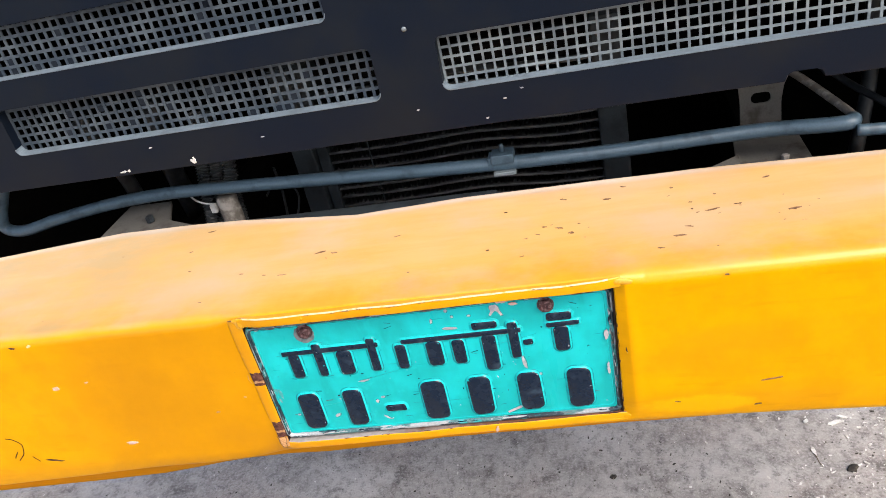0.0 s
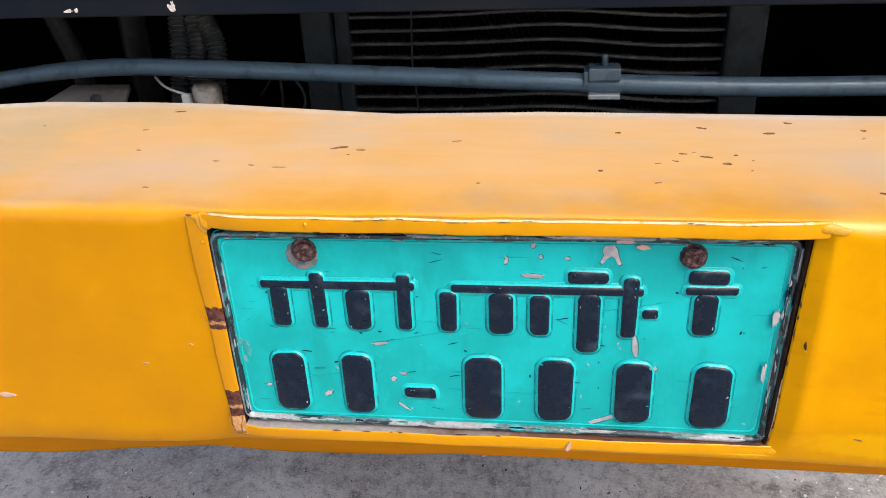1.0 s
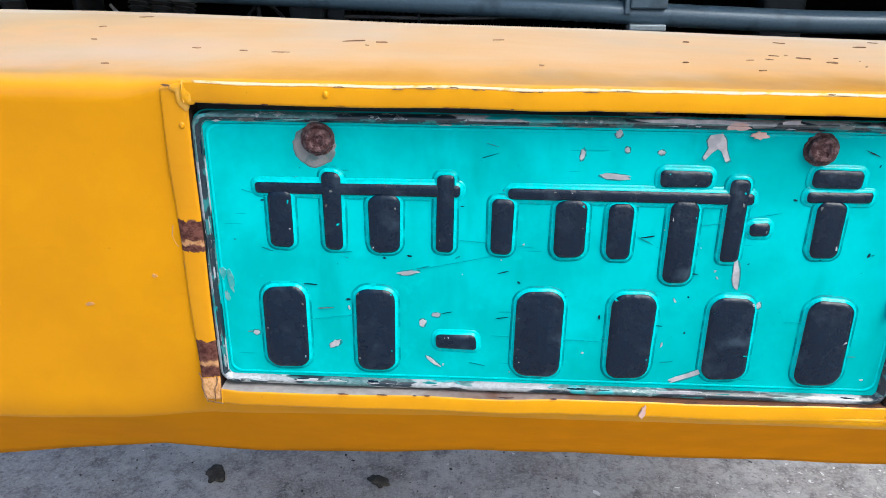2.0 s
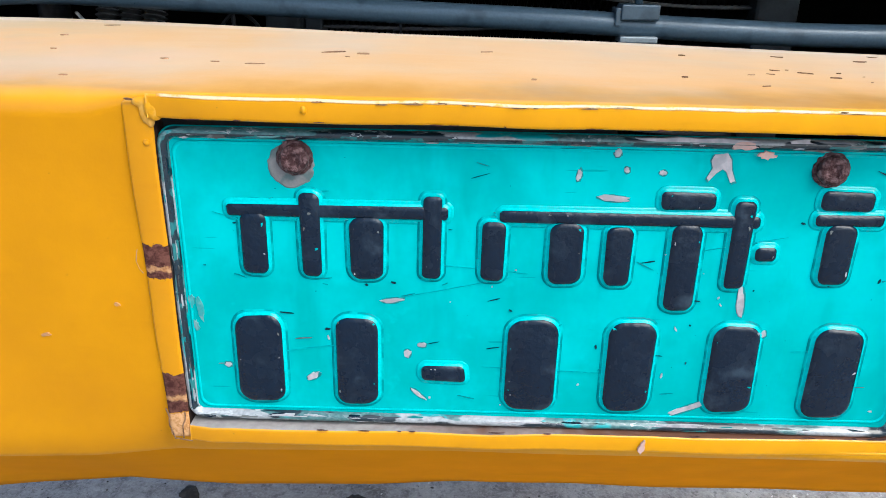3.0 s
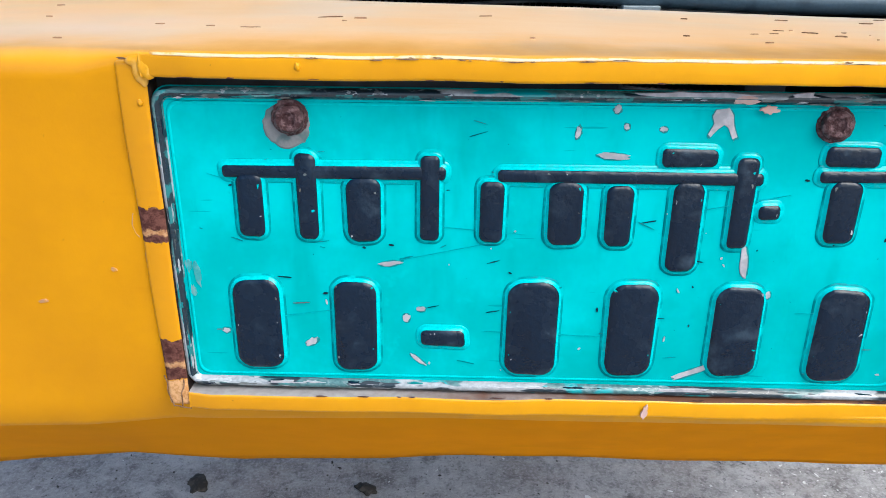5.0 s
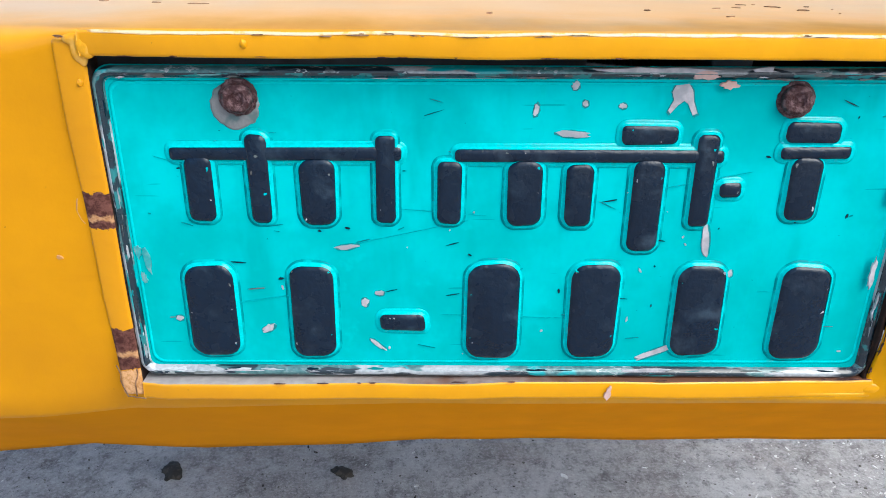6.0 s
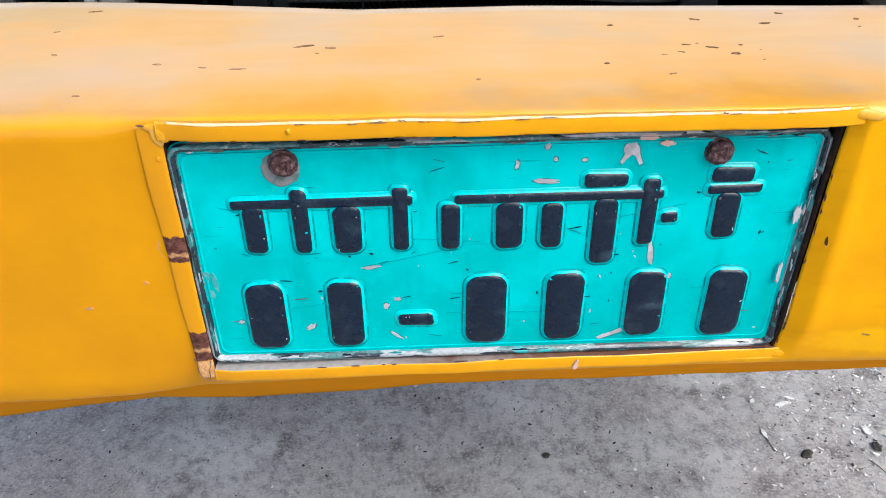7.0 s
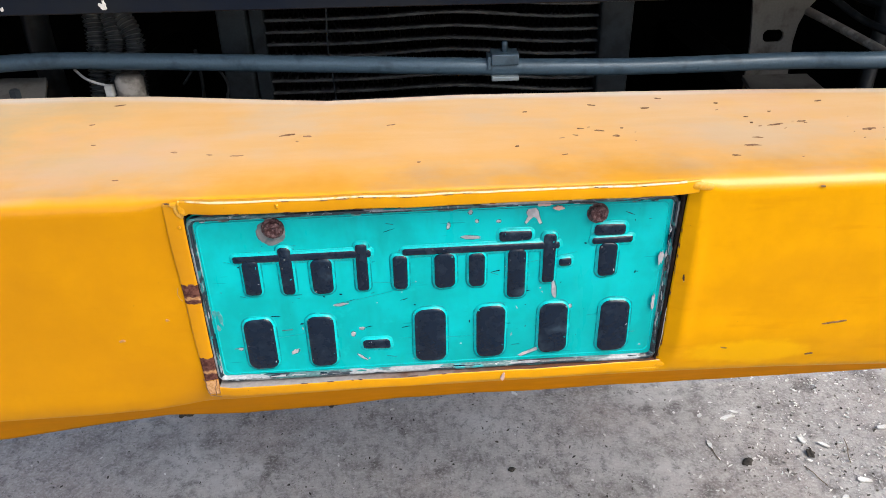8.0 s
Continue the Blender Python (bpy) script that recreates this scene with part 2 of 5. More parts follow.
def ground_mat():
    """Worn concrete yard under trodden-in dirt, with oil stains and grit."""
    m, n, l, p = nodes_of("dirty_concrete")
    big = noise_node(n, l, 1.6, 5, 0.6)
    mid = noise_node(n, l, 9.0, 6, 0.6)
    oil = noise_node(n, l, 13.0, 3, 0.5)
    grit = noise_node(n, l, 160.0, 4, 0.7)
    spk = n.new("ShaderNodeTexVoronoi")
    spk.inputs["Scale"].default_value = 95.0
    c = n.new("ShaderNodeTexCoord")
    l.new(c.outputs["Object"], spk.inputs["Vector"])
    col = mixc(n, l, ramp(n, l, big, 0.3, 0.7), (0.350, 0.332, 0.328), (0.50, 0.482, 0.480))
    col = mixc(n, l, ramp(n, l, noise_node(n, l, 3.2, 5, 0.6), 0.46, 0.62, 0.0, 0.75), col, (0.315, 0.272, 0.262))
    col = mixc(n, l, ramp(n, l, noise_node(n, l, 2.6, 4, 0.65, (1.0, 1.5, 1.0)), 0.50, 0.64, 0.0, 0.7), col, (0.56, 0.555, 0.555))
    col = mixc(n, l, ramp(n, l, mid, 0.44, 0.70, 0.0, 0.75), col, (0.215, 0.196, 0.193))
    col = mixc(n, l, ramp(n, l, oil, 0.56, 0.70, 0.0, 0.75), col, (0.10, 0.088, 0.084))
    tread = noise_node(n, l, 42.0, 8, 0.75)
    col = mixc(n, l, ramp(n, l, tread, 0.50, 0.62, 0.0, 0.6), col, (0.148, 0.138, 0.140))
    col = mixc(n, l, ramp(n, l, tread, 0.36, 0.46, 0.5, 0.0), col, (0.54, 0.52, 0.50))
    col = mixc(n, l, ramp(n, l, grit, 0.45, 0.66, 0.0, 0.5), col, (0.575, 0.56, 0.56))
    dots = times(n, l, ramp(n, l, spk.outputs["Distance"], 0.06, 0.3, 0.45, 0.0), ramp(n, l, noise_node(n, l, 60.0, 4, 0.7), 0.50, 0.62))
    col = mixc(n, l, dots, col, (0.10, 0.09, 0.083))
    smear = noise_node(n, l, 34.0, 6, 0.72, (1.0, 0.6, 1.0))
    col = mixc(n, l, ramp(n, l, smear, 0.52, 0.68, 0.0, 0.5), col, (0.13, 0.118, 0.112))
    pits = times(n, l, ramp(n, l, noise_node(n, l, 85.0, 5, 0.7), 0.57, 0.63), ramp(n, l, noise_node(n, l, 5.0, 3), 0.4, 0.6, 0.1, 0.5))
    col = mixc(n, l, pits, col, (0.085, 0.082, 0.088))
    l.new(col, p.inputs["Base Color"])
    p.inputs["Roughness"].default_value = 0.88
    bump(n, l, p, mixc(n, l, 0.5, tread, grit), 0.7, 0.008)
    return m


def ledge_mat():
    """The inside of the lower strip: dull zinc that turns to rust at one end."""
    m, n, l, p = nodes_of("zinc_to_rust")
    c = n.new("ShaderNodeTexCoord")
    s2 = n.new("ShaderNodeSeparateXYZ")
    l.new(c.outputs["Object"], s2.inputs[0])
    a = n.new("ShaderNodeMath")
    a.operation = "MULTIPLY_ADD"
    a.inputs[1].default_value = 0.35
    l.new(noise_node(n, l, 45.0, 5), a.inputs[0])
    l.new(s2.outputs["X"], a.inputs[2])
    col = mixc(n, l, ramp(n, l, noise_node(n, l, 200.0, 4), 0.3, 0.7), (0.27, 0.245, 0.24), (0.36, 0.33, 0.32))
    col = mixc(n, l, ramp(n, l, a.outputs[0], 0.05, 0.24), col, (0.13, 0.05, 0.025))
    l.new(col, p.inputs["Base Color"])
    p.inputs["Roughness"].default_value = 0.75
    return m


YELLOW = bumper_paint()
GLOSSY = bumper_paint("glossy_yellow_enamel", 0.35, 0.3, 0.08, 1.0, 0.55)
SCABBED = bumper_paint("scabbed_yellow_enamel", 0.35, 0.3, 0.08, 1.0, 0.55, True)
# flange enamel: underside shade put into a redder, duller yellow
UNDER_YELLOW = bumper_paint("under_yellow_enamel", 0.0, 0.8, 0.02, 0.80)
GROUND = ground_mat()
TEAL = plate_paint()
RIM = rim_paint("worn_rim_paint", 0.585, 0.60, (0.45, 1.0, 2.4))
RIM_SIDE = rim_paint("worn_side_rim_paint", 0.52, 0.54, (2.4, 1.0, 0.45))
RIM_PALE = rim_paint("bare_rim_metal", 0.53, 0.55, (0.4, 1.0, 2.4))
RIM_TEAL = worn("deep_teal_paint", (0.0, 0.23, 0.25), (0.0, 0.15, 0.17), 0.35, 0.0, 200.0)
SMEAR = worn("thin_grey_smear", (0.03, 0.32, 0.33), (0.16, 0.34, 0.35), 0.35, 0.0, 160.0, 0.42, 0.62, 500.0, 0.3, 0.0005, 0.3)
SCRATCH = worn("scratched_teal", (0.0, 0.34, 0.37), (0.0, 0.44, 0.47), 0.4, 0.0, 300.0)
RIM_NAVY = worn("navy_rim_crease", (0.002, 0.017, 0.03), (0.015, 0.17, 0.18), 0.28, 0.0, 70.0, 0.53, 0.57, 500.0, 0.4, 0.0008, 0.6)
# darker teal ring at raised feet: crease shade put into the colour
FOOT_SHADE = worn("teal_foot_shade", (0.0, 0.25, 0.27), (0.0, 0.42, 0.44), 0.45, 0.0, 110.0, 0.45, 0.62, spec=0.15)
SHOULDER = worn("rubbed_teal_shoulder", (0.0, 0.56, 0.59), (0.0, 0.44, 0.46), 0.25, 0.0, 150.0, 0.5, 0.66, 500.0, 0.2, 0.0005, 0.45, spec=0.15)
INK = worn("navy_black_paint", (0.0015, 0.010, 0.027), (0.025, 0.045, 0.07), 0.24, 0.0, 75.0, 0.56, 0.76, 160.0, 0.6, 0.0016, 0.12, spec=0.3)
DULL = worn("stained_grey_metal", (0.17, 0.19, 0.19), (0.09, 0.085, 0.08), 0.6, 0.2, 120.0, 0.4, 0.62, 700.0, 0.3)
RING = worn("dulled_metal_ring", (0.21, 0.215, 0.22), (0.10, 0.15, 0.155), 0.5, 0.1, 140.0, 0.42, 0.62, 700.0, 0.3)
BARE = worn("bare_grey_metal", (0.52, 0.50, 0.53), (0.34, 0.34, 0.37), 0.45, 0.1, 90.0, 0.45, 0.6, 600.0, 0.2)
RUST = worn("brown_rust", (0.055, 0.017, 0.013), (0.13, 0.055, 0.04), 0.85, 0.1, 160.0, 0.45, 0.65, 900.0, 0.6, 0.0012)
BOLT = worn("rusty_bolt_steel", (0.062, 0.022, 0.024), (0.17, 0.10, 0.105), 0.5, 0.3, 420.0, 0.46, 0.62, 1100.0, 0.8, 0.0016)
CHIP = worn("scab_brown_primer", (0.15, 0.07, 0.03), (0.30, 0.17, 0.09), 0.8, 0.0, 300.0, 0.45, 0.6, 900.0, 0.4)
LEDGE = ledge_mat()
# rust taken near black, so the gap's shade sits in the colour
DARK = worn("shaded_rusty_inside", (0.018, 0.010, 0.008), (0.05, 0.025, 0.018), 0.85, 0.0, 150.0, 0.5, 0.7, 700.0, 0.4, spec=0.2)
PUTTY = worn("pale_body_filler", (0.72, 0.42, 0.22), (0.5, 0.22, 0.05), 0.7, 0.0, 120.0, 0.5, 0.62, 700.0, 0.4, 0.001)
WELD = worn("pale_yellow_weld_paint", (0.75, 0.345, 0.004), (0.72, 0.38, 0.06), 0.4, 0.0, 140.0, 0.48, 0.62, 600.0, 0.3, 0.0006, 0.3, spec=0.2)
# pale cream for worn paint and the strip edge's painted highlight
CREAM = worn("cream_wear_glint", (0.86, 0.66, 0.38), (0.78, 0.42, 0.08), 0.4, 0.0, 160.0, 0.52, 0.66, 600.0, 0.2, 0.0005, 0.4)
FAINT = worn("faint_primer_mark", (0.33, 0.19, 0.11), (0.45, 0.27, 0.15), 0.8, 0.0, 300.0)
TAN = worn("tan_primer", (0.46, 0.24, 0.12), (0.55, 0.26, 0.06), 0.7, 0.0, 250.0, 0.45, 0.6)
PINK = worn("pink_undercoat", (0.62, 0.42, 0.38), (0.58, 0.33, 0.24), 0.7, 0.0, 200.0, 0.5, 0.7)
BLACK = worn("black_panel_paint", (0.002, 0.006, 0.016), (0.005, 0.008, 0.014), 0.36, 0.0, 12.0, 0.4, 0.7, 500.0, 0.15, 0.0004, 0.0, 0.2, 0.2)
MESH = worn("dusty_mesh", (0.115, 0.145, 0.17), (0.20, 0.24, 0.265), 0.7, 0.0, 40.0, 0.4, 0.65, 500.0, 0.3)
# left mesh: grime, with its weaker light put into a darker colour
SHADED_GRIMY_MESH = worn("shaded_grimy_mesh", (0.030, 0.046, 0.066), (0.075, 0.098, 0.12), 0.7, 0.0, 40.0, 0.42, 0.68, 500.0, 0.3)
CLOG = worn("mud_in_mesh", (0.008, 0.013, 0.022), (0.016, 0.021, 0.03), 0.85, 0.0, 60.0, spec=0.2)
# pale grey paints in the light that the upward sill catches
SILL = worn("lit_grey_sill", (0.15, 0.195, 0.24), (0.10, 0.13, 0.16), 0.6, 0.0, 30.0, 0.45, 0.7)
ROD = worn("grey_painted_rod", (0.075, 0.125, 0.175), (0.04, 0.07, 0.10), 0.34, 0.1, 45.0, 0.5, 0.68, 500.0, 0.25, 0.0006, 0.1)
ALU = worn("dull_aluminium", (0.3, 0.35, 0.38), (0.2, 0.23, 0.25), 0.5, 0.5, 80.0)
RADIATOR = worn("radiator_tube", (0.07, 0.075, 0.08), (0.11, 0.115, 0.12), 0.5, 0.3, 50.0)
# near black, so the deep shade of the bay is in the colour
NEAR_BLACK = worn("near_black", (0.003, 0.003, 0.0035), (0.006, 0.0055, 0.005), 0.9, 0.0, 25.0, spec=0.1)
CONDUIT = worn("grey_ribbed_plastic", (0.034, 0.040, 0.045), (0.058, 0.064, 0.068), 0.32, 0.0, 60.0, spec=0.5)
HOSE = worn("dusty_black_plastic", (0.010, 0.013, 0.017), (0.024, 0.027, 0.03), 0.45, 0.0, 60.0, spec=0.4)
STEEL = worn("dirty_grey_steel", (0.028, 0.037, 0.046), (0.018, 0.022, 0.026), 0.65, 0.1, 35.0, 0.5, 0.68, spec=0.3)
PALE_STEEL = worn("dusty_pale_steel", (0.12, 0.116, 0.11), (0.06, 0.053, 0.046), 0.7, 0.1, 35.0, 0.5, 0.68)
WHITE = worn("white_plastic", (0.62, 0.63, 0.63), (0.45, 0.45, 0.45), 0.5)
SCRAP = worn("pale_scrap", (0.78, 0.78, 0.77), (0.55, 0.53, 0.5), 0.7, 0.0, 120.0)
STONE = worn("grit_stone", (0.15, 0.135, 0.12), (0.32, 0.3, 0.28), 0.9, 0.0, 60.0)
CLOD = worn("dark_oily_earth", (0.035, 0.03, 0.026), (0.07, 0.06, 0.05), 0.9, 0.0, 90.0)
TWIG = worn("dry_twig", (0.16, 0.12, 0.08), (0.09, 0.07, 0.05), 0.85)
RUBBER = worn("tyre_rubber", (0.02, 0.02, 0.02), (0.04, 0.038, 0.036), 0.8)


# ---------------------------------------------------------------- mesh helpers
def part(name, bm, material, parent=None, label="", smooth=False, m=None):
    """One mesh object from a bmesh, under a thing or a part."""
    me = bpy.data.meshes.new(name)
    bm.normal_update()
    if smooth:
        for f in bm.faces:
            f.smooth = True
    bm.to_mesh(me)
    bm.free()
    for one in material if isinstance(material, (list, tuple)) else (material,):
        me.materials.append(one)
    ob = new(name, me)
    if m is not None:
        ob.matrix_basis = m
    if parent:
        ob.parent = parent
    if label:
        tagged(ob, label)
    return ob


def add_box(bm, x0, x1, y0, y1, z0, z1, bevel=0.0, segments=2):
    r = bmesh.ops.create_cube(bm, size=1.0, matrix=Matrix.LocRotScale(((x0 + x1) / 2, (y0 + y1) / 2, (z0 + z1) / 2), None, (x1 - x0, y1 - y0, z1 - z0)))
    if bevel:
        edges = {e for v in r["verts"] for e in v.link_edges}
        bmesh.ops.bevel(bm, geom=list(edges), offset=bevel, segments=segments, affect="EDGES", profile=0.5)


def box(*a, **k):
    bm = bmesh.new()
    add_box(bm, *a, **k)
    return bm


def wobble(bm, amount, scale, seed=0.0):
    for v in bm.verts:
        v.co += noise.noise_vector(v.co * scale + Vector((seed, seed * 1.7, 0))) * amount


def loft(bm, rings, cap=True):
    """Skins a list of closed rings of points, in order."""
    made = [[bm.verts.new(p) for p in r] for r in rings]
    for a, b in zip(made, made[1:]):
        k = len(a)
        for i in range(k):
            bm.faces.new((a[i], a[(i + 1) % k], b[(i + 1) % k], b[i]))
    if cap:
        bm.faces.new(made[0][::-1])
        bm.faces.new(made[-1])
    bmesh.ops.recalc_face_normals(bm, faces=bm.faces)


def smooth_path(points, steps=8):
    """Points of a soft curve through the given ones."""
    p = [Vector(q) for q in points]
    p = [2 * p[0] - p[1]] + p + [2 * p[-1] - p[-2]]
    out = []
    for i in range(1, len(p) - 2):
        a, b, c, d = p[i - 1:i + 3]
        for s in range(steps):
            t = s / steps
            out.append(0.5 * (2 * b + (c - a) * t + (2 * a - 5 * b + 4 * c - d) * t * t + (3 * b - a - 3 * c + d) * t ** 3))
    return out + [p[-2]]


def tube(points, radius, sides=12, steps=8, ribs=0.0):
    """A pipe along a soft curve; ribs: the pitch of its corrugation."""
    path = smooth_path(points, steps)
    rings, run = [], 0.0
    side = None
    for i, q in enumerate(path):
        way = (path[min(i + 1, len(path) - 1)] - path[max(i - 1, 0)]).normalized()
        side = way.orthogonal() if side is None else (side - way * side.dot(way))
        side.normalize()
        up = way.cross(side)
        if i:
            run += (q - path[i - 1]).length
        r = radius * (1 + 0.15 * math.cos(run / ribs * 2 * math.pi)) if ribs else radius
        rings.append([q + (side * math.cos(a) + up * math.sin(a)) * r for a in (2 * math.pi * k / sides for k in range(sides))])
    bm = bmesh.new()
    loft(bm, rings)
    return bm


def rounded(w, h, r, steps=5):
    """A rounded rectangle round the origin, as (x, z) pairs."""
    out = []
    for cx, cz, a0 in ((w / 2 - r, h / 2 - r, 0), (-w / 2 + r, h / 2 - r, 90), (-w / 2 + r, -h / 2 + r, 180), (w / 2 - r, -h / 2 + r, 270)):
        for k in range(steps + 1):
            a = radians(a0 + 90 * k / steps)
            out.append((cx + r * math.cos(a), cz + r * math.sin(a)))
    return out


def pressed_bar(cx, cz, w, h, y, rise, rnd=0.3):
    """A bar pressed out of sheet metal towards -y, with soft shoulders."""
    r = min(w, h) * rnd
    rings = []
    for dy, cut in ((0.0006, -0.0031), (-0.0002, -0.0030), (-rise * 0.07, -0.0019), (-rise * 0.26, -0.0011), (-rise * 0.58, -0.0004), (-rise * 0.86, 0.0004), (-rise, 0.0018)):
        c = min(cut, 0.35 * min(w, h))
        rings.append([Vector((cx + x, y + dy, cz + z)) for x, z in rounded(w - 2 * c, h - 2 * c, max(r - c, 0.0006))])
    bm = bmesh.new()
    loft(bm, rings)
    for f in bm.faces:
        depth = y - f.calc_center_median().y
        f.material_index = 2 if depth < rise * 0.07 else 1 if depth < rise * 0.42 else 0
    for v in bm.verts:
        shift = noise.noise_vector(v.co * 130) * 0.0006 + noise.noise_vector(v.co * 45) * 0.0007
        v.co += Vector((shift.x, shift.y * 0.3, shift.z))
    return bm


def flake(cx, cy, cz, w, h, flat, rnd, lift=0.0004, spikes=0.35, turn=0.0, count=11, square=1.0):
    """An irregular thin scab of paint or primer. flat: 'top' lies on a face that looks up, 'front' on one that looks to -y."""
    bm = bmesh.new()
    ring = []
    for k in range(count):
        a = 2 * math.pi * k / count
        s = 1 + rnd.uniform(-spikes, spikes)
        x, z = (half * s * math.copysign(abs(c) ** square, c) for half, c in ((w / 2, math.cos(a)), (h / 2, math.sin(a))))
        ring.append((x * math.cos(turn) - z * math.sin(turn), x * math.sin(turn) + z * math.cos(turn)))
    place = (lambda x, z, d: Vector((cx + x, cy + z, cz + d))) if flat == "top" else (lambda x, z, d: Vector((cx + x, cy - d, cz + z)))
    low = [bm.verts.new(place(x, z, -0.0004)) for x, z in ring]
    lift *= rnd.uniform(0.75, 1.5)
    high = [bm.verts.new(place(x * 0.9, z * 0.9, lift)) for x, z in ring]
    for k in range(count):
        j = (k + 1) % count
        bm.faces.new((low[k], low[j], high[j], high[k]))
    bm.faces.new(high)
    bmesh.ops.recalc_face_normals(bm, faces=bm.faces)
    return bm


def lathe(profile, sides=20):
    """A turned piece about the y axis, from (radius, y) pairs, the last ones towards -y."""
    bm = bmesh.new()
    loft(bm, [[Vector((r * math.cos(a), y, r * math.sin(a))) for a in (2 * math.pi * k / sides for k in range(sides))] for r, y in profile])
    return bm


# ---------------------------------------------------------------- ground
def build_ground():
    marks = sorted({round(v, 4) for v in (*np.linspace(-2, 2.4, 89), *np.geomspace(2.6, 600, 16), *(-np.geomspace(2.2, 600, 16)))})
    bm = bmesh.new()
    grid = []
    for y in marks:
        row = []
        for x in marks:
            near = max(0.0, 1 - max(abs(x), abs(y)) / 2.6)
            z = near * 0.006 * noise.noise((x * 3.1, y * 3.1, 0.3)) + near * 0.0025 * noise.noise((x * 14, y * 14, 2.0))
            row.append(bm.verts.new((x, y, z)))
        grid.append(row)
    for a, b in zip(grid, grid[1:]):
        for i in range(len(a) - 1):
            bm.faces.new((a[i], a[i + 1], b[i + 1], b[i]))
    return tagged(part("ground", bm, GROUND, smooth=True), "worn grey concrete yard with trodden dirt and oil stains", "ground", kind="structure")


build_ground()

# ---------------------------------------------------------------- the truck
TRUCK = tagged(new("truck"), "parked truck with yellow steel bumper and black mesh grille", "truck")
CAB = pose(0, 0, 0, 0, 0, -2.86)



def face_y(x):
    """The bumper's front plane, a little askew to the plate."""
    return -0.0075 - 0.025 * x


TOP = 0.930            # its upper plane
HOLE = (-0.1905, 0.1908, 0.7475, 0.9235)


def back_line(x):
    """The uneven rear edge of the bumper's top plate: its y and z."""
    xs = (-1.1, -0.62, -0.42, -0.33, -0.25, -0.16, -0.09, 0.03, 0.19, 0.3, 0.49, 1.1)
    ys = (0.15, 0.185, 0.206, 0.201, 0.195, 0.18, 0.168, 0.18, 0.184, 0.184, 0.168, 0.14)
    zs = (0.944, 0.944, 0.9455, 0.9455, 0.9445, 0.9435, 0.9425, 0.9395, 0.9348, 0.9325, 0.9312, 0.931)
    return float(np.interp(x, xs, ys)) + 0.0015 * noise.noise((x * 9, 0, 5)), float(np.interp(x, xs, zs))


def crease_z(x):
    """Height at which the front turns under."""
    return float(np.interp(x, (-0.6, -0.47, -0.38, -0.3, -0.2, -0.05, 0.12, 1.1), (0.708, 0.716, 0.724, 0.727, 0.730, 0.735, 0.738, 0.738)))


def dent(x, y, z):
    return 0.0022 * noise.noise((x * 4.5, y * 9, z * 9)) + 0.0007 * noise.noise((x * 17, y * 17, z * 17))


def unit(v):
    return max(0.0, min(1.0, v))


def edge_radius(x):
    return 0.0045 + 0.0085 * unit((abs(x) - 0.19) / 0.03)


def top_z(x, y):
    """Height of the top plate, which rises a little to the back and is dented."""
    (yb, zb), front = back_line(x), face_y(x) + edge_radius(x)
    return TOP + (zb - TOP) * unit((y - front) / (yb - front)) + dent(x, y, TOP) * unit((yb - y) / 0.03) * unit((y - front) / 0.05)


def front_y(x, z):
    """Where the dented front plane lies."""
    low = TOP - edge_radius(x)
    swell = 0.0010 * math.exp(-((x + 0.208) / 0.014) ** 2) - 0.0016 * math.exp(-((x - 0.2035) / 0.0065) ** 2) * unit((z - 0.752) / 0.04)
    lean = 0.0055 * unit((0.7465 - z) / 0.011) * unit((x + 0.25) / 0.05) + (0.0045 + 0.0035 * unit(x / 0.2)) * unit((0.78 - z) / 0.033) * unit((x + 0.3) / 0.1) * unit((0.5 - x) / 0.2)
    fold = 0.0046 * unit((0.2018 - x) / 0.011) ** 1.3 * unit((z - 0.747) / 0.006) * unit((0.926 - z) / 0.004) if x > 0.18 else 0.0
    return face_y(x) + fold + dent(x, face_y(x), z) * unit((low - z) / 0.03) + swell * unit((low - z) / 0.05) + lean


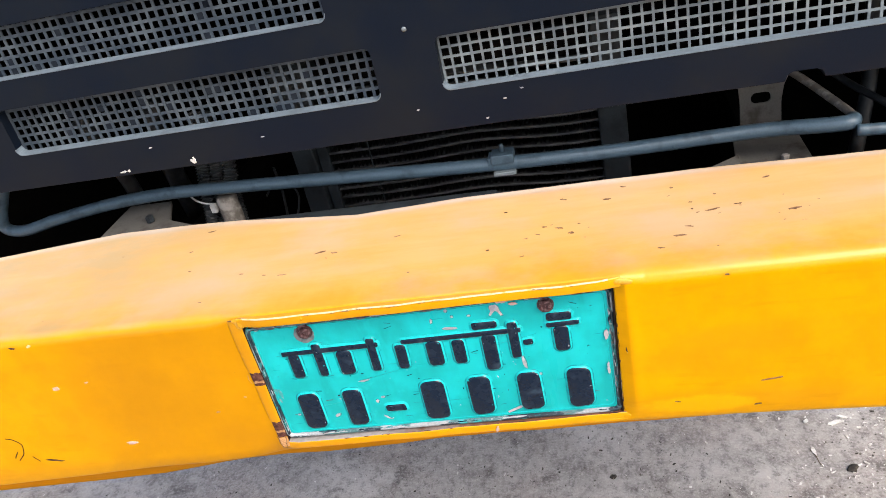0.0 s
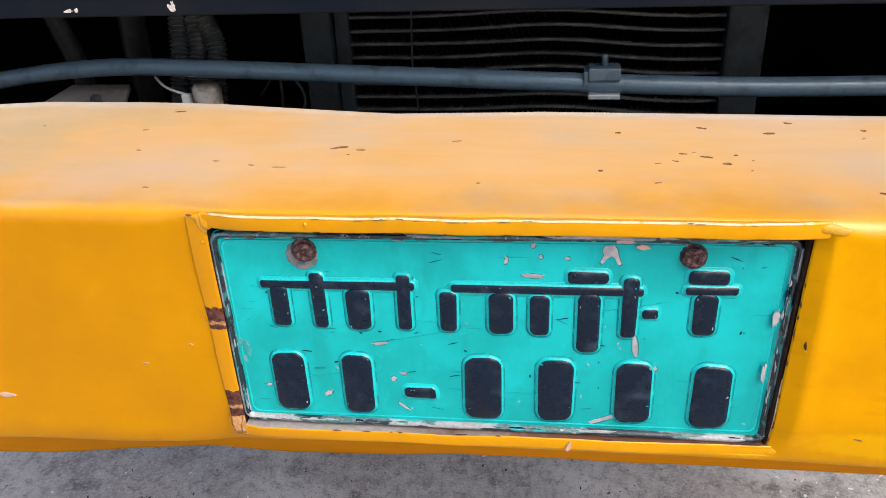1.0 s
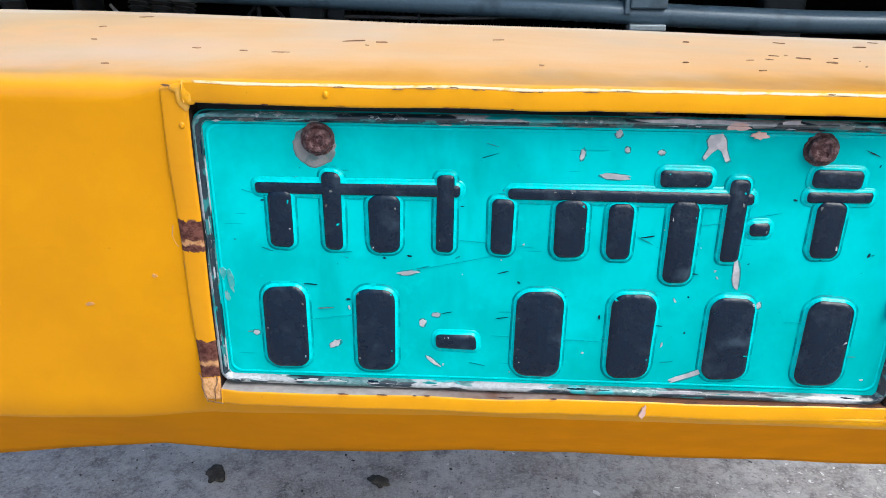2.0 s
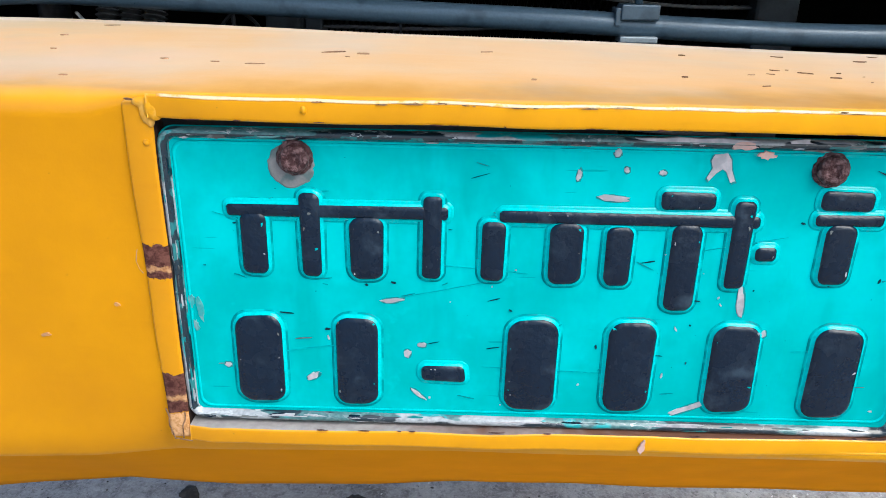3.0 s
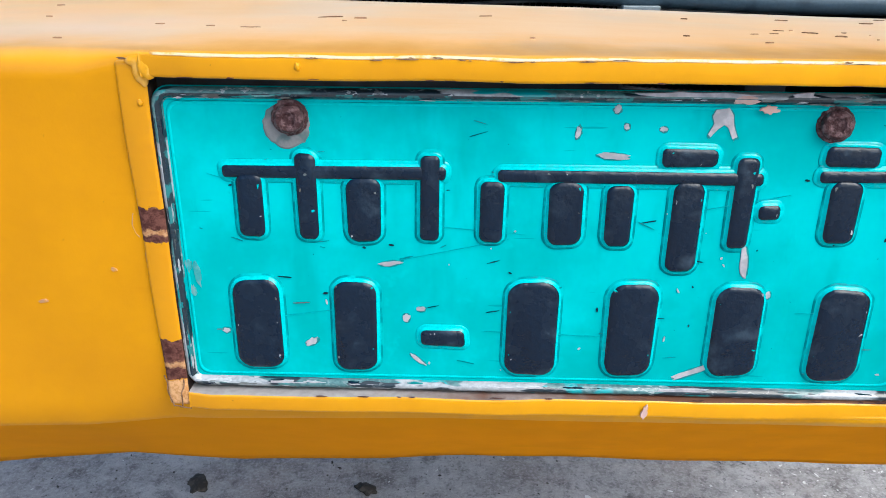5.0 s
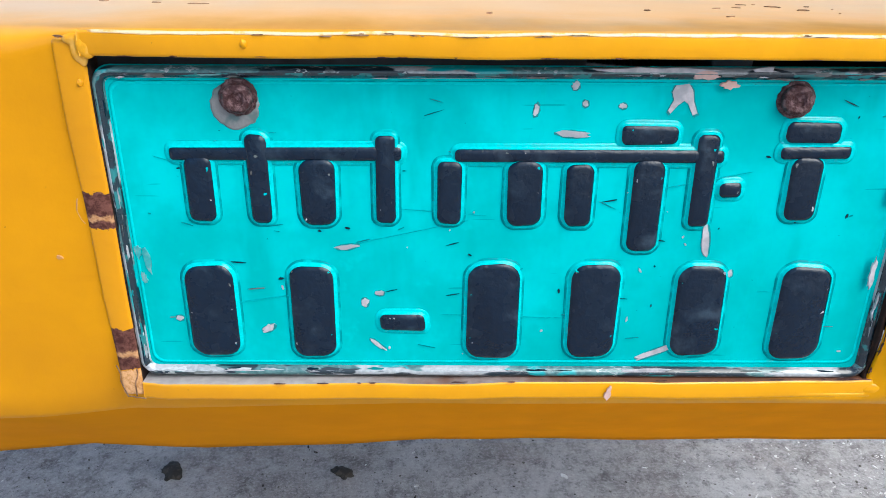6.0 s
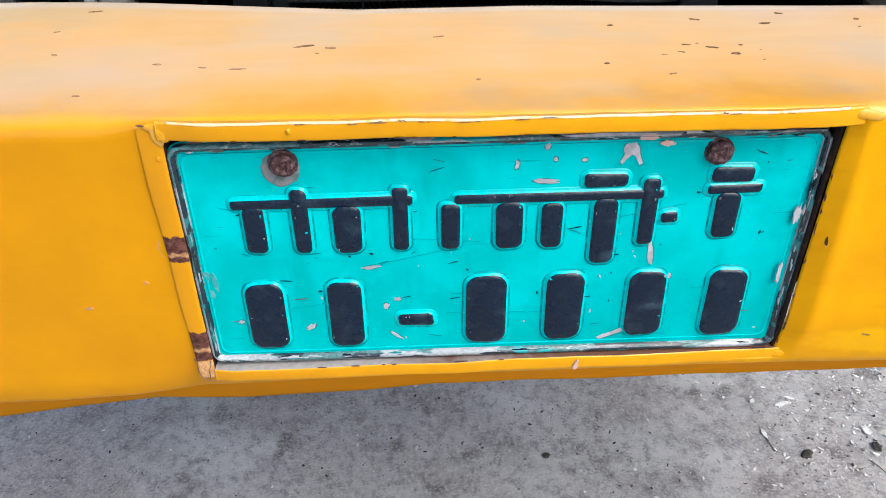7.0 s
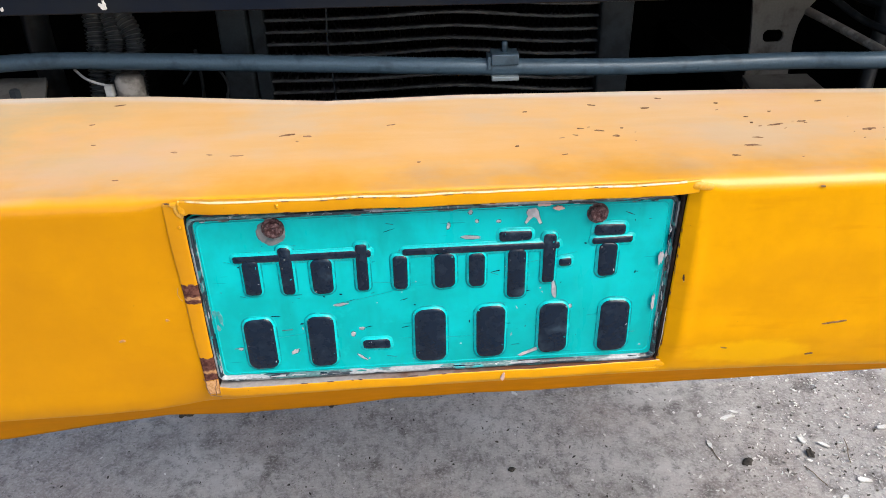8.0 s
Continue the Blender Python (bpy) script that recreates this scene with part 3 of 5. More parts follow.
def build_bumper():
    xs = sorted({round(v, 4) for v in (*np.linspace(-0.92, -0.62, 7), *np.linspace(-0.6, 0.6, 121), *np.linspace(0.1908, 0.222, 20), *np.linspace(0.62, 0.88, 7), HOLE[0], HOLE[1])})
    bm = bmesh.new()
    cols = []
    for x in xs:
        r = edge_radius(x)
        (yb, zb), FACE = back_line(x), face_y(x)
        prof = [(yb + 0.001, zb - 0.02), (yb + 0.002, zb - 0.006), (yb, zb - 0.0002)]
        prof += [(yb + (FACE + r - yb) * k / 12, TOP) for k in range(1, 13)]
        prof += [(FACE + r - r * math.sin(a), TOP - r + r * math.cos(a)) for a in (radians(15 * k) for k in range(1, 7))]
        zt = TOP - r
        zs = [HOLE[3] if HOLE[3] < zt else zt - 0.0005, *np.linspace(0.905, 0.755, 16), HOLE[2], 0.742]
        zs[0] = min(zs[0], zt - 0.0004)
        prof += [(FACE, z) for z in zs]
        low = float(np.interp(x, (-1.1, -0.72, -0.6, -0.45, -0.35, -0.28, -0.2, -0.1, -0.04, 0.3, 1.1), (0.60, 0.604, 0.607, 0.613, 0.626, 0.633, 0.629, 0.633, 0.637, 0.637, 0.637))) + 0.0015 * noise.noise((x * 14, 1, 0))
        crease = crease_z(x)
        prof += [(FACE + 0.0012, crease + 0.0012), (FACE + 0.004, crease - 0.003)]
        for k in range(1, 9):
            t = k / 8
            prof.append((FACE + 0.004 + (0.098 - FACE) * t, crease - 0.003 + (low - crease + 0.003) * t))
        col = []
        for i, (y, z) in enumerate(prof):
            if 3 <= i < 15:
                z = top_z(x, y)
            elif i >= 21:
                y += (front_y(x, z) - FACE) * unit((len(prof) - 1 - i) / 8)
            slant = 0.0026 * unit((0.905 - z) / 0.13) * math.exp(-((x - 0.1908) / 0.010) ** 2) if i >= 21 else 0.0
            col.append(bm.verts.new((x - slant, y, z)))
        cols.append(col)
    for (xa, a), (xb, b) in zip(zip(xs, cols), zip(xs[1:], cols[1:])):
        for i in range(len(a) - 1):
            zmid = (a[i].co.z + a[i + 1].co.z) / 2
            if HOLE[0] - 1e-4 <= xa and xb <= HOLE[1] + 1e-4 and i >= 20 and HOLE[2] - 0.001 < zmid < HOLE[3] + 0.001 and a[i].co.y < 0.012:
                continue
            bm.faces.new((a[i], b[i], b[i + 1], a[i + 1]))
    bmesh.ops.recalc_face_normals(bm, faces=bm.faces)
    if sum(f.normal.z for f in bm.faces if f.calc_center_median().z > TOP - 0.001) < 0:
        bmesh.ops.reverse_faces(bm, faces=bm.faces)
    # the turned-under flange takes the shade-toned enamel
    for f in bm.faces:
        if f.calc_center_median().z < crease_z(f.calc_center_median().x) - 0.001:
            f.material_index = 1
    ob = part("bumper", bm, (YELLOW, UNDER_YELLOW), TRUCK, "dented yellow-orange steel bumper, dusty and chipped on top", smooth=True)
    s = ob.modifiers.new("plate", "SOLIDIFY")
    s.thickness, s.offset = 0.003, -1.0
    return ob


BUMPER = build_bumper()


def lay(bm, flat):
    """Lays a flake made at zero height onto the bumper's dented skin."""
    for v in bm.verts:
        if flat == "top":
            v.co.z += top_z(v.co.x, v.co.y)
        else:
            v.co.y += front_y(v.co.x, v.co.z)
    return bm


def frame_strip(x0, x1, z0, z1, front, seed, bevel=0.0016, inside=None, skew=-0.012, paint=GLOSSY):
    """A flat bar of the frame round the plate: painted outside, rusty towards the plate."""
    bm = bmesh.new()
    nx, nz = max(2, int((x1 - x0) / 0.012)), max(2, int((z1 - z0) / 0.012))
    add_box(bm, x0, x1, front, 0.006, z0, z1)
    if x1 - x0 > z1 - z0:
        bmesh.ops.bisect_plane(bm, geom=bm.verts[:] + bm.edges[:] + bm.faces[:], plane_co=(x0, 0, 0), plane_no=(1, 0, 0))
        for k in range(1, nx):
            bmesh.ops.bisect_plane(bm, geom=bm.verts[:] + bm.edges[:] + bm.faces[:], plane_co=(x0 + (x1 - x0) * k / nx, 0, 0), plane_no=(1, 0, 0))
    else:
        for k in range(1, nz):
            bmesh.ops.bisect_plane(bm, geom=bm.verts[:] + bm.edges[:] + bm.faces[:], plane_co=(0, 0, z0 + (z1 - z0) * k / nz), plane_no=(0, 0, 1))
    sharp = [e for e in bm.edges if e.is_manifold and e.calc_face_angle() > 0.5]
    bmesh.ops.bevel(bm, geom=sharp, offset=bevel, segments=3, affect="EDGES", profile=0.5)
    mid = Vector((0.0, 0.0, 0.838))
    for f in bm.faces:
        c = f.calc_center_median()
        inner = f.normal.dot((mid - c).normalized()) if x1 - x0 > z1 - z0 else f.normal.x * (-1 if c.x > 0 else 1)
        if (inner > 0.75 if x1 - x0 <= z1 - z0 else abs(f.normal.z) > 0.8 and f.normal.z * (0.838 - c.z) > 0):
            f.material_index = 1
    for v in bm.verts:
        v.co.y += skew * v.co.x
        if z0 > 0.9 and v.co.y > 0 and v.co.z > 0.925:
            v.co.z -= 0.0045
        if z0 > 0.9 and v.co.y < 0:
            v.co.y += 0.005 * unit((-0.165 - v.co.x) / 0.02) + 0.004 * unit((v.co.x - 0.176) / 0.018)
        elif x1 < -0.18:
            v.co.x += (-0.0014 + 0.0030 * unit((0.915 - v.co.z) / 0.15)) * (1.0 if v.co.x < -0.194 else 0.0)
        elif z1 < 0.8 and v.co.z < 0.75 and v.co.y < 0:
            v.co.y += 0.0028 * unit((-0.177 - v.co.x) / 0.01)
        elif z1 < 0.8 and v.co.z > 0.75:
            v.co.y += 0.0028 * unit((-0.177 - v.co.x) / 0.01) if v.co.y < 0 else 0.0
            v.co.z += 0.0005 + 0.0012 * unit((v.co.x + 0.19) / 0.38)
    wobble(bm, 0.0009 if x1 - x0 > 0.1 else 0.0006, 26.0, seed)
    return part("frame_strip", bm, (paint, inside or RUST), BUMPER, "yellow steel strip framing the plate, rusty inside", smooth=True)


frame_strip(-0.1885, 0.1980, 0.9193, 0.9301, -0.0150, 1.0)
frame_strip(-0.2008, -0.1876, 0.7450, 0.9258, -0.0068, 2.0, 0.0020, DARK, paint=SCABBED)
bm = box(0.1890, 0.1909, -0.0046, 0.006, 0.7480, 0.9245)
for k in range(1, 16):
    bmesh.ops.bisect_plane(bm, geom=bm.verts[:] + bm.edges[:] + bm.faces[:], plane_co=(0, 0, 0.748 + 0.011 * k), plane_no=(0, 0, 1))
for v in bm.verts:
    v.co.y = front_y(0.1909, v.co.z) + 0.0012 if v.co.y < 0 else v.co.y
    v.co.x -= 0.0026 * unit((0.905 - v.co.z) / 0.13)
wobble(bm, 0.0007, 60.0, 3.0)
part("frame_strip", bm, DARK, BUMPER, "rusty inner edge of the plate opening, shade in its colour", smooth=True)
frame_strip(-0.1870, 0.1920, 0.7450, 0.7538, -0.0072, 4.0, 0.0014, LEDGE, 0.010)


def lump(cx, cy, cz, sx, sy, sz, material, parent, name, seed, rough=0.25, label=""):
    bm = bmesh.new()
    bmesh.ops.create_icosphere(bm, subdivisions=3, radius=1.0)
    for v in bm.verts:
        v.co *= 1 + rough * noise.noise(v.co * 1.6 + Vector((seed, seed, 0)))
        v.co = Vector((cx + v.co.x * sx, cy + v.co.y * sy, cz + v.co.z * sz))
    return part(name, bm, material, parent, label, smooth=True)


def weld(beads, label=""):
    """Several overlapping runs of weld melted into one smooth bead under the paint."""
    bm = bmesh.new()
    for x, y, z, a, b, c in beads:
        one = bmesh.ops.create_icosphere(bm, subdivisions=3, radius=1.0)["verts"]
        for v in one:
            v.co = Vector((x + v.co.x * a, y + v.co.y * b, z + v.co.z * c))
    ob = part("weld_bead", bm, WELD, BUMPER, label, smooth=True)
    melt = ob.modifiers.new("melt", "REMESH")
    melt.mode, melt.voxel_size, melt.use_smooth_shade = "VOXEL", 0.00035, True
    even = ob.modifiers.new("even", "SMOOTH")
    even.factor, even.iterations = 0.5, 14
    return ob


weld(((-0.1893, -0.0046, 0.9215, 0.0040, 0.0018, 0.0062), (-0.1872, -0.0062, 0.9232, 0.0028, 0.0020, 0.0052), (-0.1912, -0.0046, 0.9258, 0.0050, 0.0017, 0.0026), (-0.1848, -0.0070, 0.9220, 0.0036, 0.0014, 0.0044),
      (-0.1884, -0.0046, 0.9180, 0.0022, 0.0013, 0.0040)), "smooth weld under the paint at the frame corner")
weld(((0.1950, -0.0122, 0.9255, 0.0060, 0.0026, 0.0036), (0.2000, -0.0128, 0.9246, 0.0050, 0.0018, 0.0032), (0.2042, -0.0130, 0.9238, 0.0046, 0.0015, 0.0026)))
lump(0.1918, -0.0040, 0.7498, 0.0060, 0.0014, 0.0036, GLOSSY, BUMPER, "weld_bead", 8, 0.25)
for a, b in (((-0.1992, 0.764), (-0.1965, 0.745)), ((-0.1892, 0.762), (-0.1920, 0.7455)), ((-0.1955, 0.7455), (-0.1875, 0.7440))):
    path = [(a[0] + (b[0] - a[0]) * k / 4 + 0.0006 * math.sin(k * 2.1), -0.0052, a[1] + (b[1] - a[1]) * k / 4) for k in range(5)]
    part("paint_crack", tube(path, 0.00035, 6, 3), CHIP, BUMPER, "dark split in the paint", True)

# rust where the paint has come off the frame
RND = random.Random(4)
EDGE_RND = random.Random(17)


def edge_glint(x0, x1):
    """The top strip's front edge, worn and given a painted highlight: a thin skin round its bevel, of uneven width."""
    bm = bmesh.new()
    rows = []
    for k in range(int((x1 - x0) / 0.003) + 1):
        x = x0 + k * 0.003
        w = 0.0003 + 0.0004 * noise.noise((x * 60, 3, 0)) + 0.0003 * noise.noise((x * 200, 8, 0))
        back = 0.005 * unit((-0.165 - x) / 0.02) + 0.004 * unit((x - 0.176) / 0.018) - 0.012 * x
        pts = ((-0.0149, 0.9292 - w), (-0.01508, 0.9293 - w), (-0.01496, 0.9296), (-0.0143, 0.93022), (-0.0139 + w, 0.93022), (-0.0139 + w, 0.9299))
        row = []
        for y, z in pts:
            p = Vector((x, y + back, z))
            row.append(p + noise.noise_vector(p * 26.0 + Vector((1.0, 1.7, 0))) * 0.0009)
        rows.append(row)
    loft(bm, rows)
    return part("worn_glint", bm, CREAM, BUMPER, "worn pale strip edge with its highlight in the colour", smooth=True)


for a, b in ((-0.183, 0.187),):
    edge_glint(a, b)
for k in range(17):
    x, drop = EDGE_RND.choice((-0.11, -0.09, -0.07, -0.05, 0.0, 0.04, 0.12)) + EDGE_RND.gauss(0, 0.02), EDGE_RND.uniform(-0.0008, 0.0005)
    bm = flake(x, -0.01495 - 0.012 * x - 0.0002, 0.9293 + drop, EDGE_RND.uniform(0.001, 0.008), EDGE_RND.uniform(0.0003, 0.0006), "front", EDGE_RND, 0.0003, 0.5)
    for v in bm.verts:
        v.co += noise.noise_vector(Vector((x, -0.015, 0.9294)) * 26.0 + Vector((1.0, 1.7, 0))) * 0.0009
    part("paint_chip", bm, CHIP, BUMPER)
lump(-0.1165, -0.0138, 0.9252, 0.0014, 0.0012, 0.0018, GLOSSY, BUMPER, "paint_drip", 5)
lump(-0.1915, -0.0048, 0.907, 0.0014, 0.0010, 0.0017, GLOSSY, BUMPER, "paint_drip", 6)
part("paint_chip", flake(-0.1965, -0.0050, 0.9268, 0.006, 0.0010, "front", EDGE_RND, 0.0004, 0.4, -0.1), CHIP, BUMPER)
part("rust_patch", lay(flake(0.1968, 0, 0.842, 0.0030, 0.010, "front", RND, 0.0005, 0.4), "front"), PUTTY, BUMPER)
part("rust_patch", lay(flake(0.1971, -0.0004, 0.843, 0.0014, 0.006, "front", RND, 0.0005, 0.4), "front"), RUST, BUMPER)
part("rust_patch", flake(0.0530, -0.0078, 0.7495, 0.0030, 0.0085, "front", RND, 0.0005, 0.3, -0.2, 15), PINK, BUMPER)

for k in range(26):
    x, low = RND.uniform(-0.18, 0.18), k % 2
    y = -0.0148 - 0.012 * x if low else -0.0070 + 0.010 * x
    part("rust_patch", flake(x, y - 0.0004, 0.9199 if low else 0.7550 + 0.0018 * (x + 0.19) / 0.38, RND.uniform(0.001, 0.008), RND.uniform(0.0002, 0.0006), "front", RND, 0.0004, 0.6), RUST, BUMPER)

for k in range(9):
    z = RND.uniform(0.757, 0.91)
    part("rust_patch", lay(flake(0.1914 - 0.0026 * unit((0.905 - z) / 0.13), 0, z, RND.uniform(0.0004, 0.0012), RND.uniform(0.003, 0.009), "front", RND, 0.0005, 0.6), "front"), RUST, BUMPER)

# scabs on the dusty top plate: x, y, length, width in mm
TOP_SCABS = ((-0.118, 0.096, 14, 5), (-0.102, 0.091, 7, 5), (-0.157, 0.062, 9, 3), (-0.209, 0.075, 6, 3), (0.071, 0.062, 3.2, 3.5),
             (0.153, 0.149, 7, 5), (0.2, 0.137, 10, 4), (0.22, 0.161, 6, 4), (0.131, 0.095, 6, 3), (0.146, 0.09, 8, 4),
             (0.158, 0.078, 7, 6), (0.167, 0.094, 3, 3), (0.262, 0.046, 12, 6), (0.273, 0.061, 7, 4), (0.241, 0.028, 6, 3))
MORE_SCABS = ((0.283, 0.108, 4, 3), (0.282, 0.094, 3, 3), (0.286, 0.086, 3, 2.5), (0.301, 0.088, 14, 4), (0.269, 0.144, 4, 4), (0.366, 0.142, 7, 4),
              (0.327, 0.093, 8, 3), (0.375, 0.071, 13, 9), (0.309, 0.119, 3, 3), (0.124, 0.081, 5, 2.5), (-0.281, 0.176, 10, 3),
              (-0.244, 0.031, 4, 2), (-0.179, 0.066, 4, 2), (-0.293, 0.134, 5, 2), (-0.011, 0.037, 3, 2), (0.107, 0.043, 5, 2), (0.089, 0.134, 4, 2), (-0.032, 0.109, 8, 2))


for x, y, w, h in TOP_SCABS + MORE_SCABS:
    part("paint_chip", lay(flake(x, y, 0, w / 1000, h / 1750, "top", RND, 0.0005, 0.45, RND.uniform(-0.3, 0.3)), "top"), CHIP if x > 0 or w > 9 else FAINT, BUMPER)
for k in range(20):
    x, y, s = RND.choice((RND.uniform(0.1, 0.5), RND.uniform(-0.5, 0.5))), RND.uniform(0.01, 0.15), RND.uniform(0.5, 1.2) / 1000
    part("paint_chip", lay(flake(x, y, 0, s * RND.uniform(1.5, 4), s * 0.7, "top", RND, 0.0004, 0.4, RND.uniform(-0.5, 0.5), 7), "top"), FAINT, BUMPER)
for x, z, w, h, mat in ((-0.218, 0.823, 3.5, 3, TAN), (-0.258, 0.804, 6, 3, TAN), (0.33, 0.794, 20, 2, CHIP), (0.32, 0.758, 7, 3, CHIP), (0.242, 0.77, 6, 1.4, CHIP),
                        (-0.441, 0.858, 10, 7, PINK), (-0.384, 0.767, 14, 6, PINK), (0.292, 0.921, 4, 3, CHIP),
                        (-0.503, 0.7465, 24, 5, RUST), (-0.399, 0.863, 4, 3, PINK), (-0.467, 0.919, 9, 3, RUST), (-0.444, 0.9195, 6, 5, CREAM)):
    part("paint_chip", lay(flake(x, -0.0003, z, w / 1000, h / 1500, "front", RND, 0.0005, 0.35, RND.uniform(-0.25, 0.25)), "front"), mat, BUMPER)


def crack(points):
    """A crooked split in the thick paint of the front plane."""
    path = [p + noise.noise_vector(p * 90) * 0.0012 for p in smooth_path([(x, 0, z) for x, z in points], 6)]
    bm = tube([(p.x, 0.0002, p.z) for p in path], 0.0007, 6, 1)
    part("paint_crack", lay(bm, "front"), DARK, BUMPER, "dark split in the paint")


for line in (((-0.551, 0.787), (-0.54, 0.783), (-0.535, 0.776), (-0.536, 0.768), (-0.541, 0.759), (-0.551, 0.750)), ((-0.546, 0.764), (-0.550, 0.759), (-0.555, 0.754)), ((-0.530, 0.755), (-0.527, 0.751), (-0.523, 0.746))):
    crack(line)

for line in (((-0.2038, 0.8530), (-0.2052, 0.8475), (-0.2040, 0.8430), (-0.2022, 0.8405)), ((-0.2020, 0.905), (-0.2016, 0.885), (-0.2012, 0.868)), ((-0.2006, 0.833), (-0.2002, 0.815), (-0.1997, 0.795))):
    path = smooth_path([(x, 0, z) for x, z in line], 6)
    part("paint_crack", lay(tube([(p.x + 0.0004 * noise.noise(p * 300), 0.0001, p.z) for p in path], 0.00035, 6, 1), "front"), TAN, BUMPER, "thin brown split in the paint")

# ---------------------------------------------------------------- number plate
def sag(bm):
    """The plate's lower edge drops a little along its length."""
    for v in bm.verts:
        v.co.z -= 0.0016 * unit((v.co.x + 0.1) / 0.28) * unit((0.80 - v.co.z) / 0.04)
        v.co.x += 0.0018 * unit((v.co.x - 0.1) / 0.08) * unit((v.co.z - 0.78) / 0.12)


def build_plate():
    w, h, cx, cz = 0.3770, 0.1585, -0.0005, 0.8352
    bm = bmesh.new()
    rings = [[Vector((cx + x, y, cz + z)) for x, z in rounded(w - c, h - c, 0.009, 6)] for y, c in ((0.0030, 0.0008), (0.0012, 0.0), (0.0004, 0.0004), (0.0, 0.0016))]
    loft(bm, rings)
    sag(bm)
    bmesh.ops.triangulate(bm, faces=[f for f in bm.faces if len(f.verts) > 4])
    plate = part("number_plate", bm, TEAL, TRUCK, "teal-green embossed metal number plate with scratched paint", smooth=False)
    bm = bmesh.new()
    prof = ((0.0, 0.0004), (0.0003, -0.0014), (0.0012, -0.0026), (0.0026, -0.0031), (0.0038, -0.0026), (0.0049, -0.0008), (0.0056, 0.0004))
    rings = []
    for c, y in prof:
        rings.append([Vector((cx + x, y, cz + z)) for x, z in rounded(w - 0.0006 - 2 * c, h - 0.0006 - 2 * c, max(0.0025, 0.009 - c), 6)])
    made = [[bm.verts.new(p) for p in r] for r in rings]
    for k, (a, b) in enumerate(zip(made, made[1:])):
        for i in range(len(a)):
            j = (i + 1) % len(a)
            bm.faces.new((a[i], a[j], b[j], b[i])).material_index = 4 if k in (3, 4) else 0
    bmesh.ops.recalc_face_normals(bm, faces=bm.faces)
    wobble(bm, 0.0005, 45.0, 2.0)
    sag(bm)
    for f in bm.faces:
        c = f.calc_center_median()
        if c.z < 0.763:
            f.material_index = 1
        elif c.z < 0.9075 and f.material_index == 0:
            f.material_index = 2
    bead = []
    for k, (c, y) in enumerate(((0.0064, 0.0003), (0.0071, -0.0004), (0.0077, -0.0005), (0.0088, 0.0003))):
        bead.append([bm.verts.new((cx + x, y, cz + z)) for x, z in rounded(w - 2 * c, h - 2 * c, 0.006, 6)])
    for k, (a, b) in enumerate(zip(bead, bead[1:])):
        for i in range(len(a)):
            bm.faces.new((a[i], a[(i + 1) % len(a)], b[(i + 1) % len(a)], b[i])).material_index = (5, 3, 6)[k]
    part("rim", bm, (RIM, RIM_PALE, RIM_SIDE, TEAL, RIM_NAVY, FOOT_SHADE, SHOULDER), plate, "raised plate rim with paint worn to grey metal", smooth=True)
    return plate


PLATE = build_plate()

# raised bars: x0, x1, z0, z1 in mm from the plate's own datum
UPPER = ((-158, -52, 872, 877.5), (-152, -140, 842, 873), (-123, -114, 841, 883), (-99, -84, 840, 872), (-63.5, -55.5, 841, 883),
         (-27, 96, 871.5, 877), (-35, -25, 841, 871), (-2, 13, 840, 871), (25, 37, 840, 870), (56, 70, 827, 872), (84, 93, 840, 884),
         (49, 74, 880, 888), (97.5, 107, 854.5, 861), (123, 154.5, 873, 878), (129, 143, 843, 873), (124, 148.5, 881, 889.5))
LOWER = ((-159, -136, 769, 818), (-108, -87, 768, 818), (-64, -42, 783, 791.5), (-20, 5, 767, 819), (31, 54, 768, 819), (84, 107, 769, 818), (135, 159, 767, 818))
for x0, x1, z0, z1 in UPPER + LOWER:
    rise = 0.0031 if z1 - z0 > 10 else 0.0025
    part("bar", pressed_bar((x0 + x1) / 2000, (z0 + z1) / 2000, (x1 - x0) / 1000, (z1 - z0) / 1000, 0.0, rise), (INK, SHOULDER, FOOT_SHADE), PLATE, "raised navy-black bar", smooth=True)
NICKS = random.Random(33)
for x0, x1, z0, z1 in UPPER + LOWER:
    rise = 0.0031 if z1 - z0 > 10 else 0.0025
    for k in range(2 + int((x1 - x0) * (z1 - z0) / 350)):
        x, z = NICKS.uniform(x0 + 2, x1 - 2), NICKS.uniform(z0 + 2, z1 - 2)
        if NICKS.random() < 0.7:
            if x1 - x0 > z1 - z0:
                z = NICKS.choice((z0 + 1.6, z1 - 1.6))
            else:
                x = NICKS.choice((x0 + 1.6, x1 - 1.6))
        s = NICKS.uniform(0.3, 0.9)
        part("paint_chip", flake(x / 1000, -rise + 0.0002, z / 1000, s * NICKS.uniform(1, 3) / 1000, s * NICKS.uniform(1, 2) / 1000, "front", NICKS, 0.00015, 0.45, NICKS.uniform(-1.5, 1.5), 8), NICKS.choice((DULL, DULL, BARE, TEAL)), PLATE)


def rusted(profile):
    bm = lathe(profile, 32)
    bmesh.ops.subdivide_edges(bm, edges=[e for e in bm.edges if e.calc_length() < 0.004], cuts=1, use_grid_fill=True)
    wobble(bm, 0.00045, 420.0, 3.0)
    wobble(bm, 0.0003, 1100.0, 5.0)
    return bm


def plate_bolt(x, z, tilt, size):
    """A rusty washer under a worn round bolt head."""
    m = pose(x, 0, z, tilt, 0, tilt)
    washer = part("bolt", rusted(((size, 0.0008), (size, -0.0012), (size - 0.0008, -0.0020), (0.0062, -0.0022))), BOLT, PLATE, "rusty bolt with a washer", True, m)
    part("head", rusted(((0.0068, -0.0015), (0.0068, -0.0042), (0.0058, -0.0054), (0.0034, -0.0056), (0.0030, -0.0048), (0.0008, -0.0046))), BOLT, washer, "", True)


